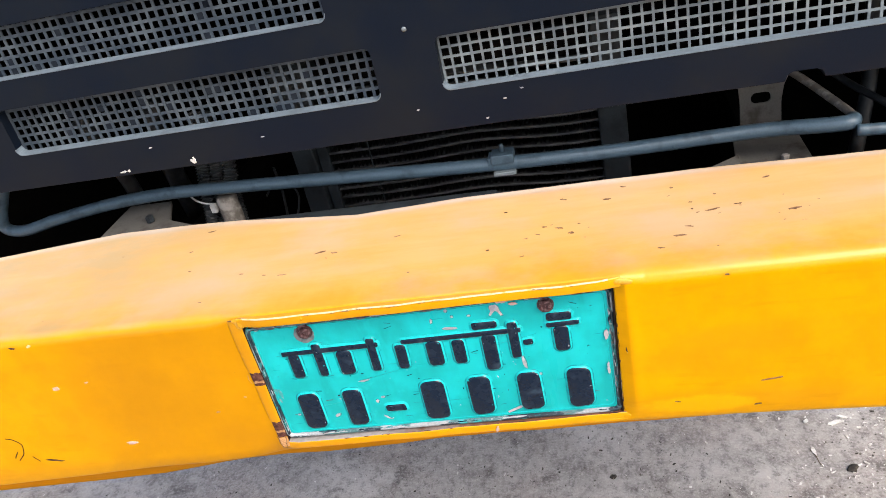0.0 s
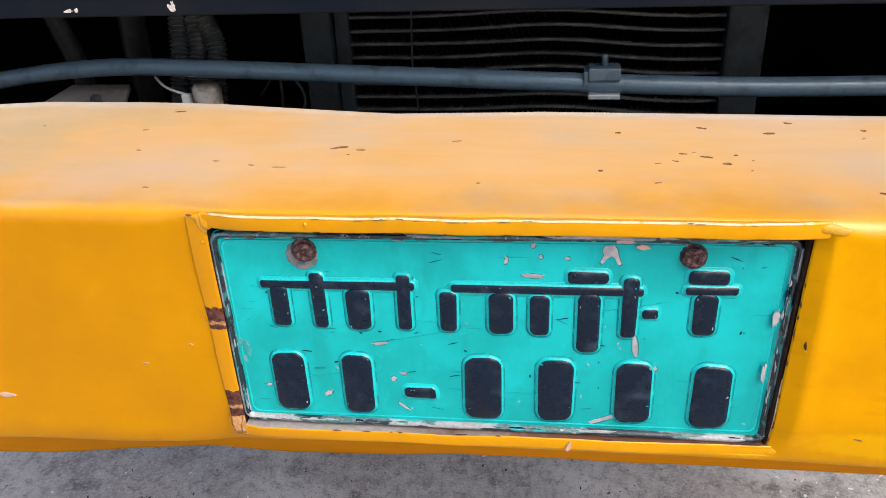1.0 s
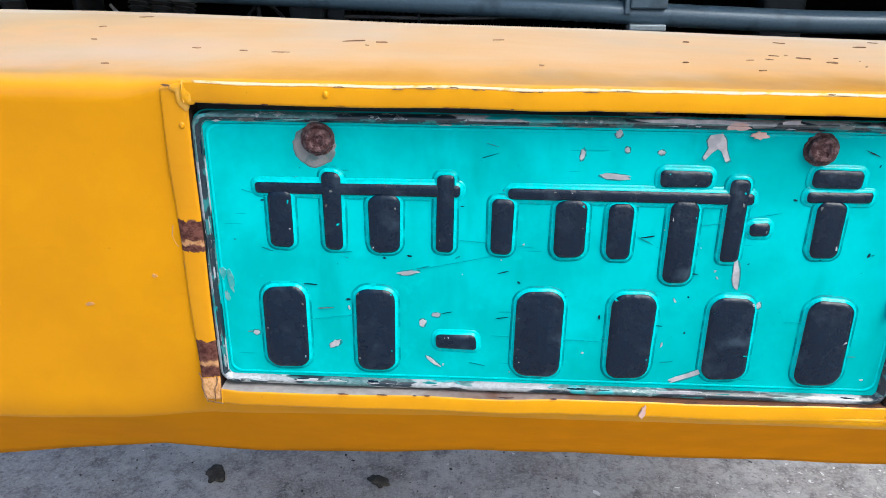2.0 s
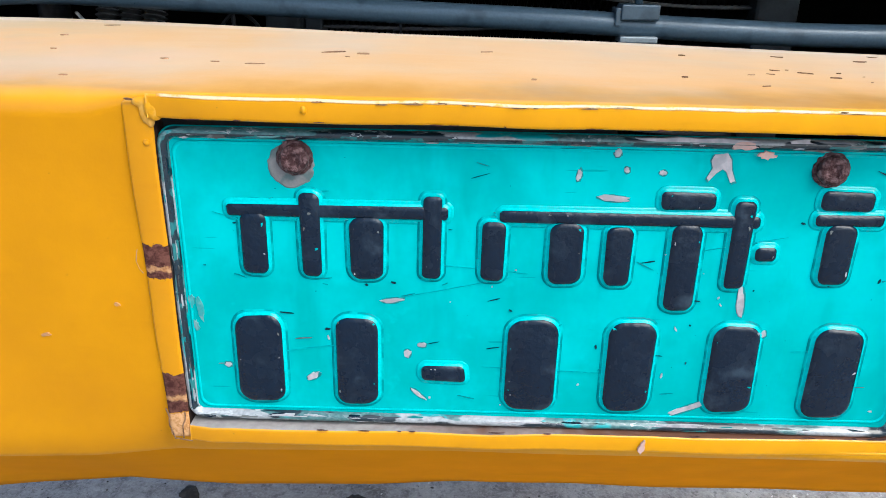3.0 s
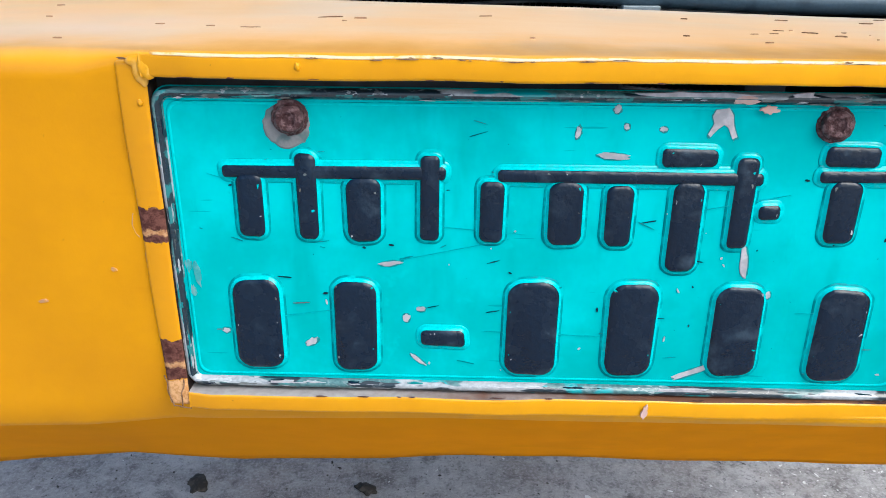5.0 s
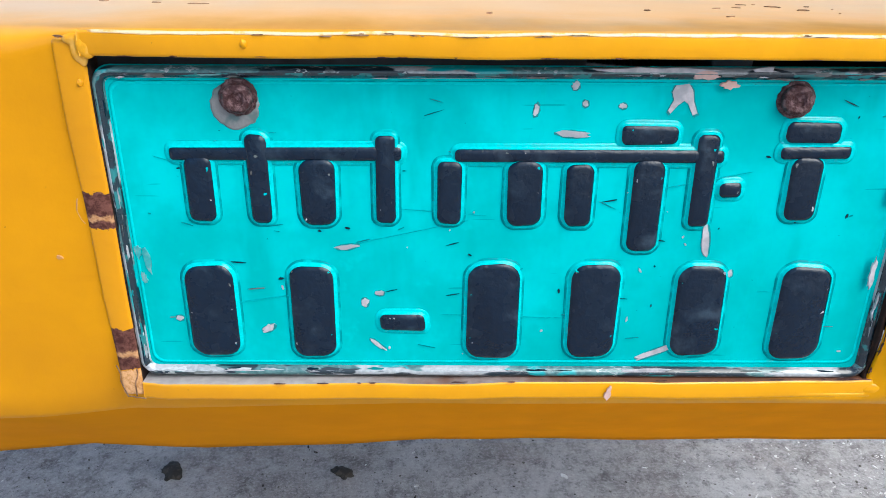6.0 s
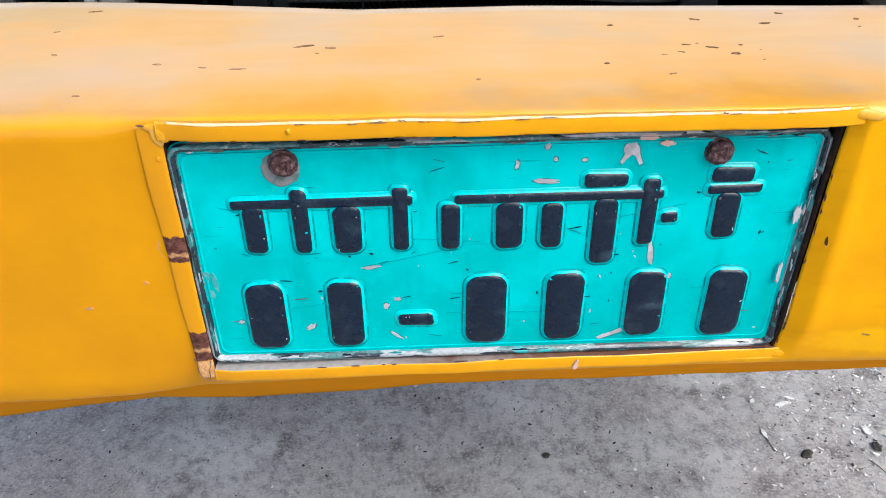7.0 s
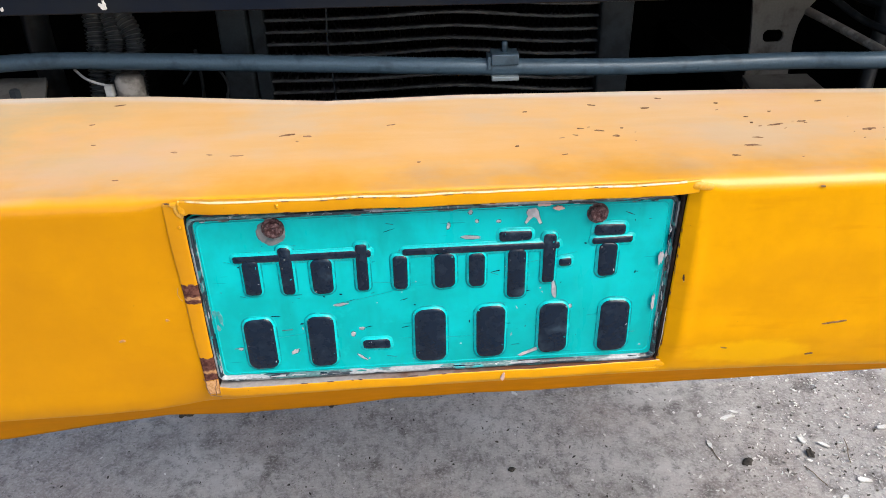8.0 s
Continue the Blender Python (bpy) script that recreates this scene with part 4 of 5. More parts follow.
plate_bolt(-0.1244, 0.9005, 3, 0.0086)
plate_bolt(0.125, 0.9002, -6, 0.0084)
part("paint_chip", flake(-0.1262, -0.0002, 0.8968, 0.0222, 0.0226, "front", RND, 0.0003, 0.07, 0.0, 40), RING, PLATE, "bare metal ring round the bolt")

# scratches and bare spots: x, z, width, height in mm, turn in degrees
BARE_SPOTS = ((0.026, 0.884, 15, 3.2, -3), (0.026, 0.906, 3.4, 4, 0),
              (0.009, 0.895, 2.4, 7, -8), (0.031, 0.898, 2.5, 3, 20), (0.048, 0.897, 3.5, 2.5, 0), (0.0945, 0.832, 4, 17, 8), (0.078, 0.770, 25, 3.5, 24))
BARE_MORE = ((0.0435, 0.803, 6, 9, 0), (-0.079, 0.828, 12, 2.6, 8), (-0.0715, 0.798, 4, 5, 0), (-0.064, 0.803, 4.5, 2.6, 0), (-0.121, 0.783, 8, 4, 30),
             (-0.165, 0.789, 4, 3, 0), (-0.066, 0.774, 11, 2, -40), (0.109, 0.814, 2.4, 4, 0))
for x, z, w, h, a in BARE_SPOTS + BARE_MORE:
    # dark teal outline paints the shadow at the chip's paint edge
    hem = random.Random(int(x * 1e5))
    part("chip_shadow", flake(x + 0.0002, -0.0001, z - 0.0002, w / 1000 + 0.0013, h / 1000 + 0.0013, "front", hem, 0.0001, 0.15, radians(a), 15), RIM_TEAL, PLATE)
    part("paint_chip", flake(x, -0.0002, z, w / 1000, h / 1000, "front", RND, 0.0003, 0.28, radians(a), 15), BARE, PLATE)


def fork_chip(cx, cz, grow, lift):
    """The largest bare spot: a blot with two legs."""
    ring = [(x * grow, z * grow) for x, z in ((-4.2, 6.2), (1.5, 7.0), (3.6, 4.0), (4.6, -1.0), (6.8, -6.2), (4.8, -7.2), (2.2, -2.0), (0.2, -0.6), (-2.4, -2.6), (-5.4, -6.4), (-6.6, -5.0), (-4.4, -0.2), (-5.6, 3.2))]
    bm = bmesh.new()
    loft(bm, [[Vector((cx + x * 0.001, y, cz + z * 0.001)) for x, z in ring] for y in (0.0002, -lift)])
    return bm


# the forked chip gets the same painted edge shadow
part("chip_shadow", fork_chip(0.0752, 0.8998, 1.12, 0.0003), RIM_TEAL, PLATE)
part("paint_chip", fork_chip(0.0750, 0.9000, 1.0, 0.0005), BARE, PLATE, "forked patch of bare metal")
for x, z, w, h, a in ((-0.1768, 0.820, 3.2, 15, 4), (-0.1808, 0.825, 3.5, 9, 0), (-0.1795, 0.811, 3, 7, 12)):
    part("smear", flake(x, -0.0002, z, w / 1000, h / 1000, "front", RND, 0.0003, 0.3, radians(a), 17), SMEAR, PLATE, "thin grey smear over the teal paint")
for k in range(40):
    x, z, s = RND.uniform(-0.18, 0.18), RND.uniform(0.768, 0.905), RND.uniform(0.5, 1.3) / 1000
    part("paint_chip", flake(x, -0.0002, z, s * RND.uniform(1, 3), s, "front", RND, 0.0003, 0.3, RND.uniform(-1.5, 1.5), 7), BARE if k % 2 else INK, PLATE)
for x, z, w, h in ((0.06, 0.9125, 52, 4), (0.109, 0.9125, 12, 4), (-0.137, 0.7592, 22, 3.2), (-0.088, 0.7585, 30, 2.6), (-0.01, 0.7585, 46, 3), (0.07, 0.7585, 34, 4), (0.1795, 0.858, 4, 12), (0.178, 0.815, 3, 16)):
    part("paint_chip", flake(x, -0.0024, z, w / 1000, h / 1000, "front", RND, 0.0004, 0.35, 0, 17), BARE, PLATE)

for x, z, w, h, mat in ((0.083, 0.9112, 14, 4, PINK), (0.094, 0.9068, 8, 4, PINK), (0.134, 0.9115, 9, 2.4, DULL), (0.163, 0.9118, 9, 2, TAN), (0.151, 0.9108, 12, 2, RIM_TEAL), (-0.16, 0.9105, 10, 3, DULL), (-0.135, 0.911, 12, 2, SMEAR)):
    part("paint_chip", flake(x, -0.0024, z, w / 1000, h / 1000, "front", RND, 0.0005, 0.3, 0, 17), mat, PLATE)
SCRAPES = random.Random(12)
for k in range(120):
    side, n, w, mat = SCRAPES.randrange(4), SCRAPES.uniform(2, 13) / 1000, SCRAPES.uniform(0.4, 1.3) / 1000, SCRAPES.choice((BARE, BARE, DULL, INK, RIM_TEAL))
    inset = SCRAPES.uniform(0.0010, 0.0046)
    y = -0.0026 + abs(inset - 0.0026) * 0.45
    if side < 2:
        x = SCRAPES.uniform(-0.178, 0.176)
        z = 0.9137 - inset if side else 0.7563 + inset - 0.0016 * unit((x + 0.1) / 0.28)
        bm = flake(x, y, z, n, w, "front", SCRAPES, 0.0005, 0.5, SCRAPES.uniform(-0.04, 0.04), 13)
    else:
        z = SCRAPES.uniform(0.77, 0.905)
        bm = flake(-0.1887 + inset if side == 2 else 0.1877 - inset, y, z, w, n, "front", SCRAPES, 0.0005, 0.5, SCRAPES.uniform(-0.04, 0.04), 13)
    part("paint_chip", bm, mat, PLATE)
for x, z, n, a in ((-0.055, 0.834, 60, 0.22), (-0.035, 0.846, 45, -0.08), (-0.12, 0.80, 40, 0.15), (0.09, 0.862, 38, 0.2), (0.0, 0.79, 55, -0.03), (-0.15, 0.868, 30, -0.3), (0.14, 0.805, 34, 0.05)):
    part("scratch", flake(x, -0.0002, z, n / 1000, 0.0004, "front", SCRAPES, 0.0002, 0.3, a, 21), SCRATCH, PLATE)
for k in range(46):
    x, z, n = SCRAPES.uniform(-0.175, 0.17), SCRAPES.uniform(0.768, 0.90), SCRAPES.uniform(1.5, 9) / 1000
    part("paint_chip", flake(x, -0.0002, z, n, SCRAPES.uniform(0.25, 0.6) / 1000, "front", SCRAPES, 0.0003, 0.4, SCRAPES.gauss(0.05, 0.25), 9), SCRAPES.choice((RIM_TEAL, RIM_TEAL, DULL, INK)), PLATE)

# ---------------------------------------------------------------- behind the bumper
SLOTS = ((-0.535, -0.044, 1.0645, 1.1255), (0.030, 0.535, 1.0645, 1.1255), (-0.66, -0.083, 1.161, 1.222), (0.083, 0.66, 1.161, 1.222))
GRILLE_Y = 0.200


def build_grille():
    bm = bmesh.new()
    x0, x1, z0, z1 = -0.86, 0.86, 1.019, 1.42
    loops = [[(x0, z0), (0.385, z0), (0.387, z0 + 0.006), (0.392, z0 + 0.0095), (0.416, z0 + 0.0095), (0.422, z0 + 0.006), (0.424, z0), (x1, z0), (x1, z1), (x0, z1)]]
    for a, b, c, d in SLOTS:
        loops.append([((a + b) / 2 + x, (c + d) / 2 + z) for x, z in rounded(b - a, d - c, 0.008, 5)])
    edges = []
    for loop in loops:
        vs = [bm.verts.new((x, GRILLE_Y, z)) for x, z in loop]
        edges += [bm.edges.new((vs[i], vs[(i + 1) % len(vs)])) for i in range(len(vs))]
    bmesh.ops.triangle_fill(bm, use_beauty=True, use_dissolve=False, edges=edges)
    faces = bm.faces[:]
    r = bmesh.ops.extrude_face_region(bm, geom=faces)
    bmesh.ops.translate(bm, verts=[v for v in r["geom"] if isinstance(v, bmesh.types.BMVert)], vec=(0, 0.016, 0))
    for xa, xb in ((x0, 0.385), (0.424, x1)):
        add_box(bm, xa, xb, GRILLE_Y + 0.002, GRILLE_Y + 0.05, z0 - 0.0015, z0 + 0.0025, 0.001)
    bmesh.ops.recalc_face_normals(bm, faces=bm.faces)
    panel = part("grille_panel", bm, BLACK, TRUCK, "black painted grille panel with slots", m=CAB)
    rnd = random.Random(9)
    for a, b, c, d in SLOTS:
        bm = bmesh.new()
        pitch, bar, y = 0.0114, 0.0036 if a < -0.2 else 0.0027, GRILLE_Y + 0.013
        nx = int((b - a) / pitch)
        for i in range(nx + 1):
            x = a + i * pitch
            add_box(bm, x, x + bar, y, y + 0.0016, c - 0.003, d + 0.003)
        for k in range(7):
            z = c - 0.002 + k * pitch
            if z < d:
                add_box(bm, a, b, y - 0.0003, y + 0.0013, z, z + bar)
        if a < -0.2:
            for k in range(16):
                i, j = int(rnd.triangular(0, nx, nx * 0.45)), rnd.randrange(5)
                many = len(bm.faces)
                add_box(bm, a + i * pitch + bar, a + (i + 1) * pitch, y + 0.0004, y + 0.001, c - 0.002 + j * pitch + bar, c - 0.002 + (j + 1) * pitch)
                bm.faces.ensure_lookup_table()
                for f in bm.faces[many:]:
                    f.material_index = 1
        for v in bm.verts:
            bend = max(0.0, 1 - (v.co.x + 0.54) / 0.12) if a < -0.5 and a > -0.6 else 0.0
            v.co += Vector((0.0, -0.004, 0.004)) * bend * noise.noise(v.co * 30) + noise.noise_vector(v.co * 12) * 0.0008 + noise.noise_vector(v.co * 70) * 0.0004
        part("mesh_insert", bm, (SHADED_GRIMY_MESH if a < -0.2 else MESH, CLOG), panel, "dusty square-hole mesh in the grille slot")
        bm = bmesh.new()
        loop = rounded(b - a, d - c, 0.008, 5)
        low = [p for p in loop if p[1] < -(d - c) / 2 + 0.0082]
        low.sort(key=lambda p: p[0])
        for (xa, za), (xb, zb) in zip(low, low[1:]):
            if xb - xa < 1e-6:
                continue
            q = [((a + b) / 2 + x, y_, (c + d) / 2 + z + o) for x, z, y_, o in ((xa, za, GRILLE_Y - 0.0012, 0.0008), (xb, zb, GRILLE_Y - 0.0012, 0.0008), (xb, zb, GRILLE_Y + 0.0128, 0.0022), (xa, za, GRILLE_Y + 0.0128, 0.0022))]
            bm.faces.new([bm.verts.new(p) for p in q])
        bmesh.ops.remove_doubles(bm, verts=bm.verts, dist=1e-5)
        bmesh.ops.solidify(bm, geom=bm.faces[:], thickness=0.001)
        part("sill", bm, SILL, panel, "pale sill under the mesh, light put into its colour", smooth=False)
    for x, z, s in ((0.0, 1.139, 0.0028),):
        screw = part("screw", lathe(((0.9 * s, 0.001), (s, -0.001), (0.8 * s, -0.0022), (0.2 * s, -0.0026)), 14), ALU, panel, "pale screw head", True)
        screw.location = (x, GRILLE_Y, z)
    part("emblem", pressed_bar(0.115, 1.178, 0.05, 0.022, GRILLE_Y, 0.003, 0.45), (ALU, ALU), panel, "bright metal badge plate", True)
    for x, z, w, h in ((-0.30, 1.0248, 0.0075, 0.006), (-0.2985, 1.0275, 0.003, 0.005), (-0.40, 1.0235, 0.009, 0.003), (-0.392, 1.024, 0.004, 0.004)):
        part("paint_chip", flake(x, GRILLE_Y - 0.0003, z, w, h, "front", rnd, 0.0006, 0.4), WHITE, panel, "white nick in the paint")
    for x, z in ((-0.2, 1.043), (-0.005, 1.047), (0.115, 1.055), (0.095, 1.046), (0.072, 1.026), (-0.35, 1.05)):
        part("paint_chip", flake(x, GRILLE_Y - 0.0003, z, 0.004, 0.002, "front", rnd, 0.0004, 0.3), BARE, panel)
    return panel


build_grille()

# unseen cab and near-black bay panels, added to close the place and block light
bm = box(-0.86, 0.86, 0.215, 1.55, 1.425, 2.35, bevel=0.05)
part("cab_front", bm, YELLOW, TRUCK, "plain unseen yellow cab body", m=CAB)
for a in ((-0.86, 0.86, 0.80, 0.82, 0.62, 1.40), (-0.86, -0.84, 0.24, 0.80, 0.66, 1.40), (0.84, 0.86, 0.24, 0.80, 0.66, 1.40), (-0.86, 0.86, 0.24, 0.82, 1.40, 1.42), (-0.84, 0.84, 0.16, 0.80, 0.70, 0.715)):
    part("bay_panel", box(*a, bevel=0.003), NEAR_BLACK, TRUCK, "unseen near-black panel that darkens the engine bay", m=CAB)


def build_rods():
    rod = part("stay_rod", tube([(-0.613, 0.31, 1.049), (-0.643, 0.31, 1.0), (-0.688, 0.322, 0.936), (-0.66, 0.319, 0.921), (-0.589, 0.311, 0.934), (-0.523, 0.303, 0.945), (-0.46, 0.296, 0.953),
                                 (-0.383, 0.287, 0.958), (-0.295, 0.280, 0.9562), (-0.12, 0.265, 0.9510), (0.02, 0.2515, 0.9472), (0.084, 0.2495, 0.9445), (0.15, 0.2475, 0.9422), (0.235, 0.246, 0.9402),
                                 (0.38, 0.239, 0.942), (0.453, 0.220, 0.945), (0.474, 0.216, 0.9465), (0.481, 0.224, 0.946)], 0.0088, 16, 8), ROD, TRUCK, "dusty blue-grey steel rod with bent ends", True)
    part("return_arm", tube([(0.480, 0.220, 0.9465), (0.482, 0.232, 0.948), (0.475, 0.26, 0.953), (0.459, 0.31, 0.963), (0.436, 0.37, 0.976)], 0.0048, 12, 8), STONE, rod, "dirt-crusted end of the rod", True)
    part("lower_rod", tube([(0.478, 0.206, 0.9400), (0.50, 0.203, 0.9395), (0.6, 0.192, 0.937), (0.80, 0.178, 0.934)], 0.0068, 14, 6), ROD, rod, "", True)
    at = pose(0.086, 0.2495, 0.9445, 0, 0, -2.5)
    part("clamp", box(-0.014, 0.014, -0.0125, 0.0125, 0.0045, 0.0158, bevel=0.0012), ROD, rod, "small grey clamp block", False, at)
    part("clamp_plate", box(-0.0135, 0.0145, -0.0125, 0.0125, -0.0118, -0.0070, bevel=0.001), ALU, rod, "pale clamp plate", False, at)
    bolt = lathe(((0.003, 0.0), (0.003, -0.010), (0.0024, -0.0112), (0.0006, -0.0115)), 10)
    part("clamp_bolt", bolt, ROD, rod, "", True, at @ pose(0, 0, 0.0150, -90, 0, 0))
    part("clamp_ear", box(-0.0180, -0.0138, -0.011, 0.011, 0.000, 0.013, bevel=0.001), ROD, rod, "", False, at)


build_rods()


def slat_z(x, k):
    return 0.800 + 0.0143 * k + 0.0045 * math.exp(-((x - 0.02) / 0.07) ** 2) - 0.0035 * math.exp(-((x - 0.16) / 0.08) ** 2) + 0.0012 * noise.noise((x * 9, k * 0.6, 0))


def build_radiator():
    y = 0.365
    rad = part("radiator", box(-0.212, 0.19, y + 0.02, y + 0.06, 0.74, 1.06, bevel=0.003), NEAR_BLACK, TRUCK, "dark finned radiator in grey side frames", m=CAB)
    for x0, x1 in ((-0.243, -0.210), (0.192, 0.229)):
        part("side_frame", box(x0, x1, y - 0.012, y + 0.07, 0.72, 1.08, bevel=0.003), STEEL, rad, "grey sheet-steel side frame")
    part("side_frame", box(-0.208, -0.192, y - 0.004, y + 0.05, 0.72, 1.08, bevel=0.002), STEEL, rad)
    for k in range(17):
        bm = bmesh.new()
        rings = []
        for x in np.linspace(-0.194, 0.192, 40):
            z = slat_z(x, k)
            rings.append([Vector((x, y + a, z + b)) for a, b in ((0.0, -0.0006), (0.001, -0.0016), (0.022, -0.0016), (0.022, 0.0016), (0.001, 0.0016), (0.0, 0.0006))])
        loft(bm, rings)
        part("slat", bm, RADIATOR, rad, "", False)
    bm = bmesh.new()
    for k in range(16):
        for i in range(130):
            x = -0.192 + i * 0.00295
            z0, z1 = slat_z(x, k) + 0.0014, slat_z(x, k + 1) - 0.0014
            xa, xb = (x, x + 0.0026) if i % 2 else (x + 0.0026, x)
            bm.faces.new([bm.verts.new(p) for p in ((xa, y + 0.004, z0), (xa, y + 0.018, z0), (xb, y + 0.018, z1), (xb, y + 0.004, z1))])
    tagged(part("cooling_fin", bm, HOSE, rad, "folded cooling fins"), kind="stuff")
    part("wire", tube([(-0.113, 0.318, 1.0), (-0.115, 0.318, 0.95), (-0.112, 0.32, 0.90), (-0.114, 0.322, 0.86)], 0.0011, 6, 5), STEEL, rad, "thin grey wire", True)
    return rad


build_radiator()


def build_bay_parts():
    for x, lean, arch in ((-0.371, -0.004, 0.000), (-0.350, 0.000, -0.006), (-0.330, 0.002, -0.026)):
        run = [(x + lean, 0.30, 0.86), (x, 0.315, 0.93), (x + 0.002, 0.325, 0.965), (x + arch * 0.45, 0.335, 0.990), (x + arch, 0.35, 1.008), (x + arch * 2, 0.37, 1.03)]
        part("conduit", tube(run, 0.0100, 14, 90, 0.0044), CONDUIT, TRUCK, "grey corrugated cable conduit", True, CAB)
    part("cable_tie", tube([(-0.385, 0.290, 0.942), (-0.374, 0.285, 0.934), (-0.362, 0.283, 0.929), (-0.349, 0.284, 0.925)], 0.0014, 8, 6), WHITE, TRUCK, "white plastic cable tie", True, CAB)
    part("cable_tie", box(-0.353, -0.344, 0.277, 0.285, 0.914, 0.927, bevel=0.0015), WHITE, TRUCK, "white cable tie head", False, CAB)
    bm = lathe(((0.012, 0.035), (0.015, 0.03), (0.0145, -0.012), (0.012, -0.020), (0.004, -0.021)), 20)
    part("sensor_can", bm, STONE, TRUCK, "dusty pale metal can", True, CAB @ pose(-0.327, 0.285, 0.902, 90, 0, 0))
    # chassis ends: folded plates with holes
    for s, cx in ((-1, -0.43), (1, 0.40)):
        bm = bmesh.new()
        prof = [(-0.10, 0.21, 0.905), (0.132, 0.222, 0.908), (0.02, 0.262, 0.920), (0.008, 0.30, 0.932), (-0.06, 0.30, 0.932)] if s < 0 else [(-0.060, 0.19, 0.893), (0.033, 0.19, 0.894), (0.030, 0.33, 0.906), (-0.045, 0.33, 0.906)]
        face = bm.faces.new([bm.verts.new((cx + a, b, c)) for a, b, c in prof])
        r = bmesh.ops.extrude_face_region(bm, geom=[face])
        bmesh.ops.translate(bm, verts=[v for v in r["geom"] if isinstance(v, bmesh.types.BMVert)], vec=(0, 0, -0.006))
        bmesh.ops.recalc_face_normals(bm, faces=bm.faces)
        bmesh.ops.bevel(bm, geom=bm.edges[:], offset=0.0012, segments=2, affect="EDGES", profile=0.5)
        part("chassis_plate", bm, PALE_STEEL, TRUCK, "dirty grey chassis plate", m=CAB)
    bm = bmesh.new()
    loft(bm, [[Vector((x, y, z + d)) for x, y, z in ((0.262, 0.22, 0.903), (0.348, 0.19, 0.899), (0.350, 0.265, 0.911))] for d in (0.0, -0.006)])
    part("chassis_plate", bm, PALE_STEEL, TRUCK, "dirty grey gusset plate", m=CAB)
    # upright strap with an oblong hole
    bm = bmesh.new()
    loops = [[(-0.026, -0.06), (0.027, -0.06), (0.024, -0.03), (0.024, 0.0), (0.027, 0.02), (0.034, 0.036), (0.046, 0.05), (0.05, 0.06), (-0.03, 0.06), (-0.027, 0.03), (-0.025, 0.0)], [(x, z + 0.008) for x, z in rounded(0.024, 0.014, 0.0065, 5)]]
    edges = []
    for loop in loops:
        vs = [bm.verts.new((x, 0, z)) for x, z in loop]
        edges += [bm.edges.new((vs[i], vs[(i + 1) % len(vs)])) for i in range(len(vs))]
    bmesh.ops.triangle_fill(bm, use_beauty=True, use_dissolve=False, edges=edges)
    r = bmesh.ops.extrude_face_region(bm, geom=bm.faces[:])
    bmesh.ops.translate(bm, verts=[v for v in r["geom"] if isinstance(v, bmesh.types.BMVert)], vec=(0, 0.004, 0))
    bmesh.ops.recalc_face_normals(bm, faces=bm.faces)
    part("strap", bm, PALE_STEEL, TRUCK, "grey steel strap with an oblong hole", m=CAB @ pose(0.394, 0.355, 0.935, -6, 0, 0))
    part("chassis_nut", lathe(((0.005, 0.002), (0.005, -0.003), (0.003, -0.004)), 6), STONE, TRUCK, "dirt-caked nut", False, CAB @ pose(0.402, 0.262, 0.902, -90, 0, 0))
    part("chassis_nut", lathe(((0.006, 0.004), (0.006, -0.004), (0.003, -0.006)), 6), STEEL, TRUCK, "grey nut", False, CAB @ pose(-0.44, 0.262, 0.925, -90, 0, 0))
    # angled stays on the far side and loose dark pipes
    # unlit look of these two stays is put into a black colour
    part("stay", tube([(0.49, 0.41, 0.982), (0.545, 0.33, 0.962), (0.60, 0.255, 0.940)], 0.0055, 10, 6), HOSE, TRUCK, "dark angled stay", True, CAB)
    part("stay", tube([(0.455, 0.37, 0.985), (0.477, 0.324, 0.966), (0.505, 0.266, 0.954), (0.53, 0.22, 0.945)], 0.0042, 10, 6), HOSE, TRUCK, "thin stay in unlit black", True, CAB)
    part("stay", tube([(0.50, 0.33, 0.86), (0.52, 0.36, 0.95), (0.53, 0.40, 1.05)], 0.009, 10, 6), HOSE, TRUCK, "dark hose", True, CAB)
    part("stay", tube([(-0.56, 0.42, 0.84), (-0.55, 0.40, 0.93), (-0.57, 0.38, 1.05)], 0.012, 10, 6), HOSE, TRUCK, "dark hose", True, CAB)
    part("stay", tube([(-0.49, 0.45, 0.84), (-0.48, 0.42, 0.95), (-0.47, 0.42, 1.05)], 0.016, 10, 6), HOSE, TRUCK, "dark hose", True, CAB)
    part("thin_cable", tube([(-0.27, 0.33, 0.86), (-0.262, 0.325, 0.91), (-0.265, 0.33, 0.95)], 0.002, 8, 6), HOSE, TRUCK, "thin black cable", True, CAB)
    part("thin_cable", tube([(-0.245, 0.30, 0.87), (-0.225, 0.295, 0.92), (-0.25, 0.30, 0.945), (-0.275, 0.30, 0.92)], 0.0015, 8, 6), HOSE, TRUCK, "thin black cable", True, CAB)


build_bay_parts()

part("crossmember", box(-0.36, 0.06, 0.206, 0.246, 0.86, 0.9145, bevel=0.003), STEEL, TRUCK, "dirty grey steel crossmember", m=CAB)

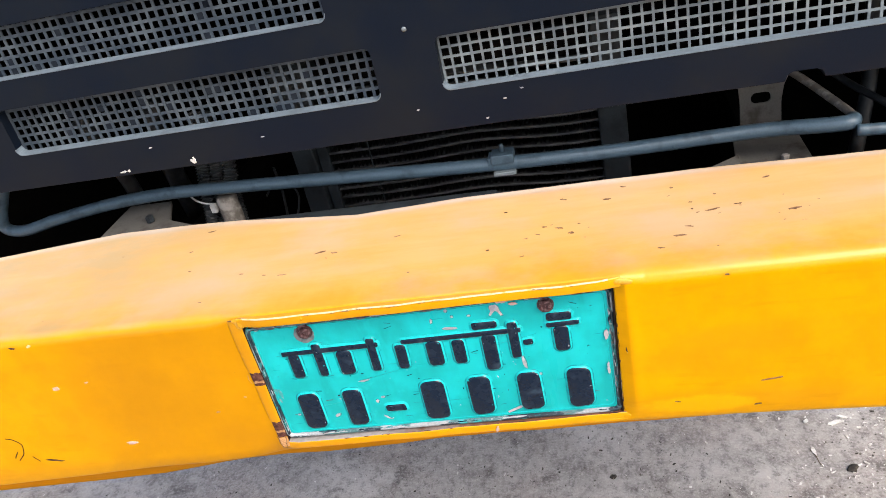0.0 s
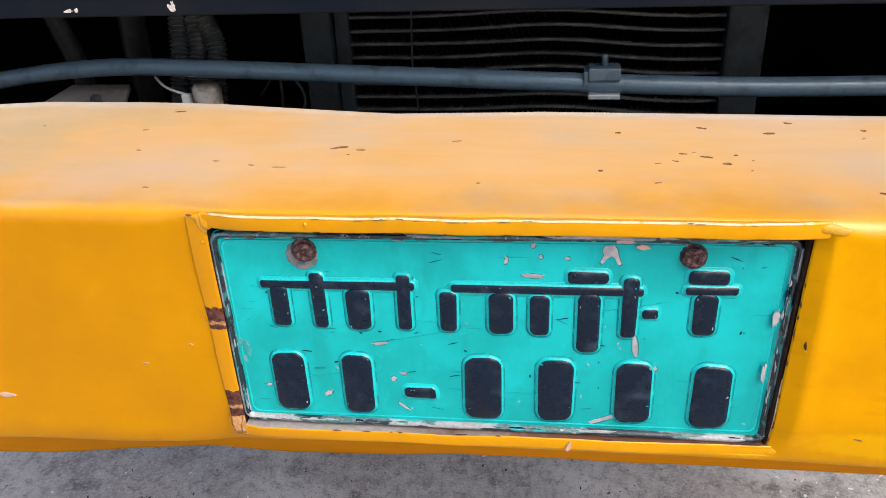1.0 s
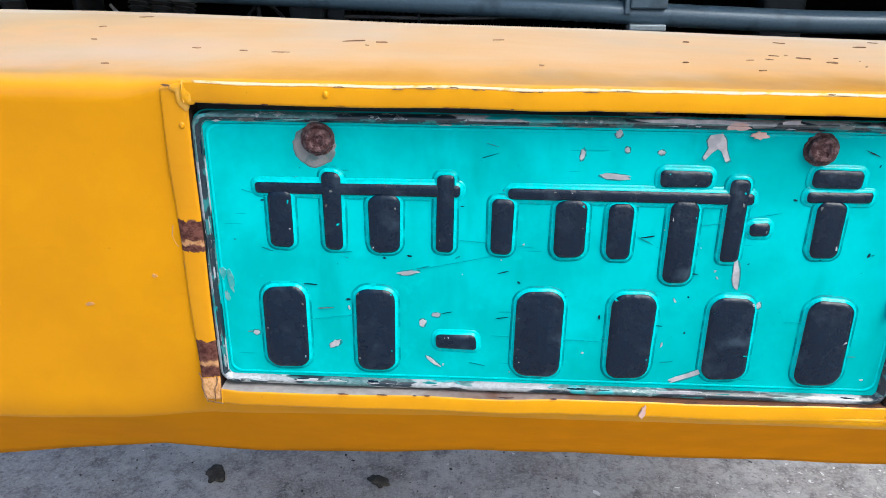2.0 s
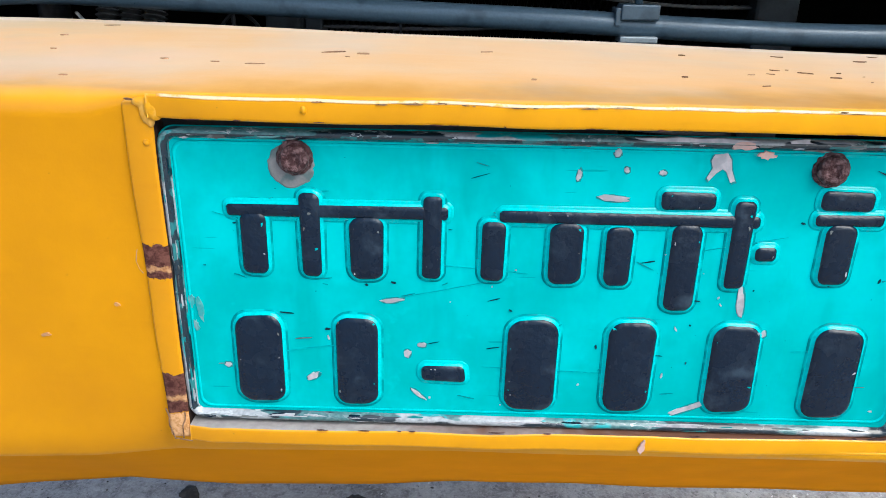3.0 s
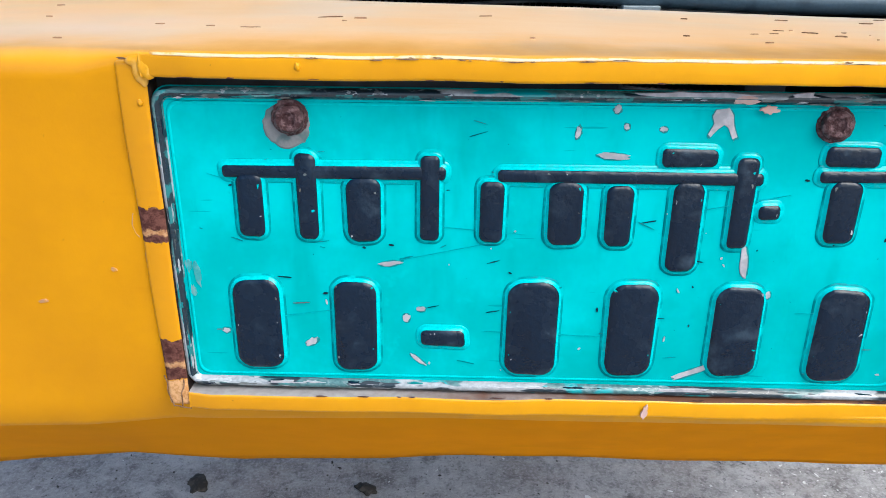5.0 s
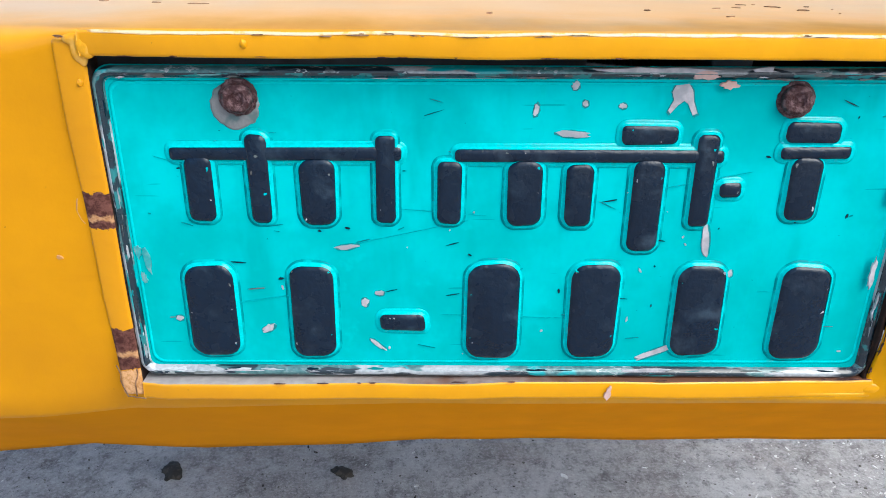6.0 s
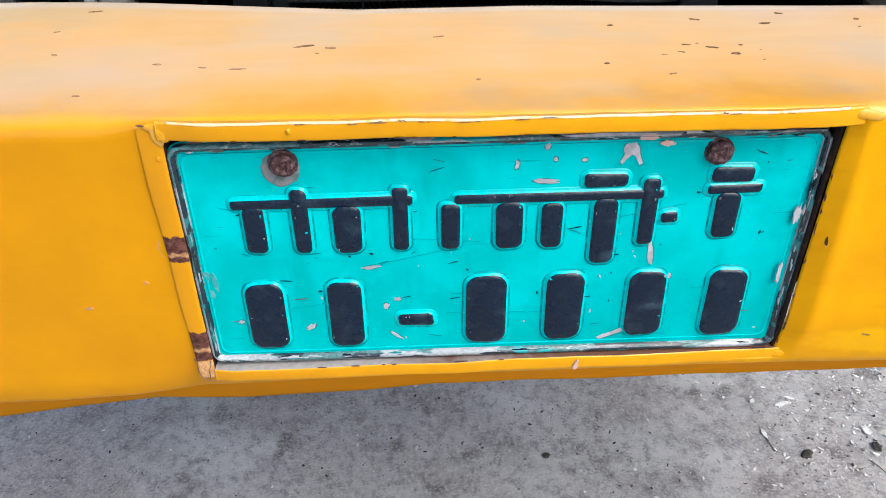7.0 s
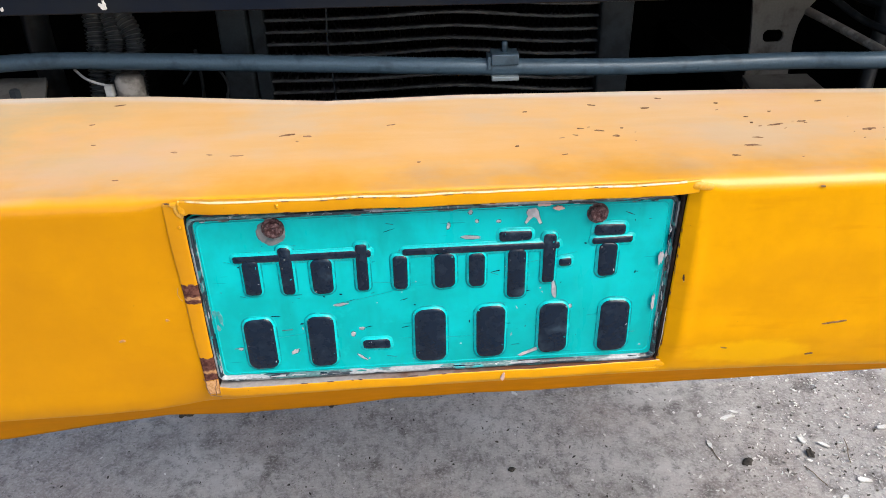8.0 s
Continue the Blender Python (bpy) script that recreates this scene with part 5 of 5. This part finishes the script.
# frame rails and front wheels carry the truck
for s in (-1, 1):
    part("chassis_rail", box(s * 0.42 - 0.03, s * 0.42 + 0.03, 0.30, 2.6, 0.72, 0.86, bevel=0.006), NEAR_BLACK, TRUCK, "black chassis rail", m=CAB)
    w = part("wheel", lathe(((0.30, 0.11), (0.43, 0.11), (0.46, 0.08), (0.46, -0.08), (0.43, -0.11), (0.30, -0.11)), 48), RUBBER, TRUCK, "worn black truck tyre", True, CAB @ pose(s * 0.76, 1.75, 0.46, 0, 0, 90))
    part("rim", lathe(((0.10, 0.06), (0.305, 0.10), (0.305, -0.10), (0.10, -0.06)), 32), STEEL, w, "grey wheel rim", True)
part("axle", box(-0.76, 0.76, 1.69, 1.81, 0.42, 0.68, bevel=0.01), NEAR_BLACK, TRUCK, "black front axle", m=CAB)

# ---------------------------------------------------------------- litter on the ground
def chunk(bm, x, y, s, rnd, flat=0.5, shard=0.0):
    m = Matrix.LocRotScale((x, y, s * flat * 0.35), Euler((rnd.uniform(-0.3, 0.3), rnd.uniform(-0.3, 0.3), rnd.uniform(0, 6.3))), (s * rnd.uniform(0.8, 1.4 + 1.6 * shard), s * rnd.uniform(0.7 - 0.35 * shard, 1.1 - 0.35 * shard), s * flat))
    ps = [m @ Vector((math.cos(a) * rnd.uniform(0.3, 0.55), math.sin(a) * rnd.uniform(0.3, 0.55), h)) for h in (-0.5, 0.45) for a in (0, 1.3, 2.4, 3.7, 5.0)]
    v = [bm.verts.new(p) for p in ps]
    bm.faces.new(v[4::-1])
    bm.faces.new(v[5:])
    for i in range(5):
        j = (i + 1) % 5
        bm.faces.new((v[i], v[j], v[5 + j], v[5 + i]))


rnd = random.Random(21)
for name, mat, count, lo, hi, right, flat, label in (("gravel", STONE, 3600, 0.0015, 0.006, 0.5, 0.5, "loose grey grit on the concrete"), ("white_litter", SCRAP, 3600, 0.0015, 0.0085, 0.9, 0.3, "small pale chips of litter and grit")):
    bm = bmesh.new()
    for k in range(count):
        if rnd.random() < right:
            x, y = rnd.triangular(0.35, 1.7, 0.95), rnd.uniform(0.30, 1.3)
        else:
            x, y = rnd.uniform(-1.7, 1.2), rnd.uniform(0.25, 1.3)
        chunk(bm, x, y, lo + (hi - lo) * rnd.random() ** (2.2 if name == "white_litter" else 3.0), rnd, flat, 0.55 if name == "white_litter" else 0.0)
    tagged(part(name, bm, mat), label, "litter", kind="stuff")
bm = bmesh.new()
for k in range(1500):
    chunk(bm, rnd.triangular(-1.7, 1.6, 0.3), rnd.uniform(0.25, 1.3), 0.0014 + 0.005 * rnd.random() ** 3, rnd, 0.35, 0.5)
tagged(part("dark_grit", bm, CLOD), "small dark crumbs of earth on the concrete", "litter", kind="stuff")


def scrap(x, y, w, h, turn, seed):
    bm = bmesh.new()
    r2 = random.Random(seed)
    ring = [(w / 2 * math.cos(a) * r2.uniform(0.7, 1.2), h / 2 * math.sin(a) * r2.uniform(0.7, 1.2)) for a in (2 * math.pi * k / 9 for k in range(9))]
    loft(bm, [[Vector((a, b, z + 0.003 * noise.noise((a * 60, b * 60, seed)))) for a, b in ring] for z in (0.0015, 0.0035)])
    return tagged(part("litter_scrap", bm, SCRAP, m=pose(x, y, 0.001, 0, 0, turn)), "pale torn scrap of litter on the concrete", "litter", "scraps on the ground")


for i, (x, y, w, h, a) in enumerate(((0.67, 0.70, 0.05, 0.016, 10), (0.69, 0.715, 0.035, 0.012, -20), (0.61, 0.71, 0.022, 0.014, 60), (0.80, 0.62, 0.018, 0.04, 20), (0.84, 0.60, 0.04, 0.012, -35),
                                     (0.60, 0.62, 0.012, 0.035, 5), (0.99, 0.64, 0.04, 0.018, 15), (0.87, 0.50, 0.05, 0.02, -15), (0.81, 0.46, 0.03, 0.02, 40), (0.33, 0.41, 0.03, 0.02, 70), (-1.13, 0.52, 0.06, 0.03, 40), (0.21, 0.82, 0.026, 0.012, -40))):
    scrap(x, y, w * 0.7, h * 0.7, a, i)
for x, y, s, k in ((0.66, 0.567, 0.012, 1), (0.80, 0.58, 0.011, 2), (-0.55, 0.83, 0.026, 3), (-0.22, 0.83, 0.02, 4), (0.17, 0.59, 0.008, 5)):
    ob = lump(0, 0, 0, s, s * 0.7, s * 0.35, CLOD, None, "clod", k, 0.6)
    ob.matrix_basis = pose(x, y, s * 0.2, 0, 0, 40 * k)
    tagged(ob, "dark oily clod of earth on the concrete", "clod", "clods on the ground")
for x, y, a, n in ((0.88, 0.58, 70, 0.07), (0.60, 0.60, 100, 0.05), (0.78, 0.52, 110, 0.06)):
    ob = part("twig", tube([(-n / 2, 0, 0.003), (-n / 6, 0.001, 0.003), (n / 6, -0.001, 0.003), (n / 2, 0.002, 0.003)], 0.0009, 7, 5), TWIG, smooth=True, m=pose(x, y, 0, 0, 0, a))
    tagged(ob, "thin dry twig lying on the concrete", "twig", "twigs on the ground")
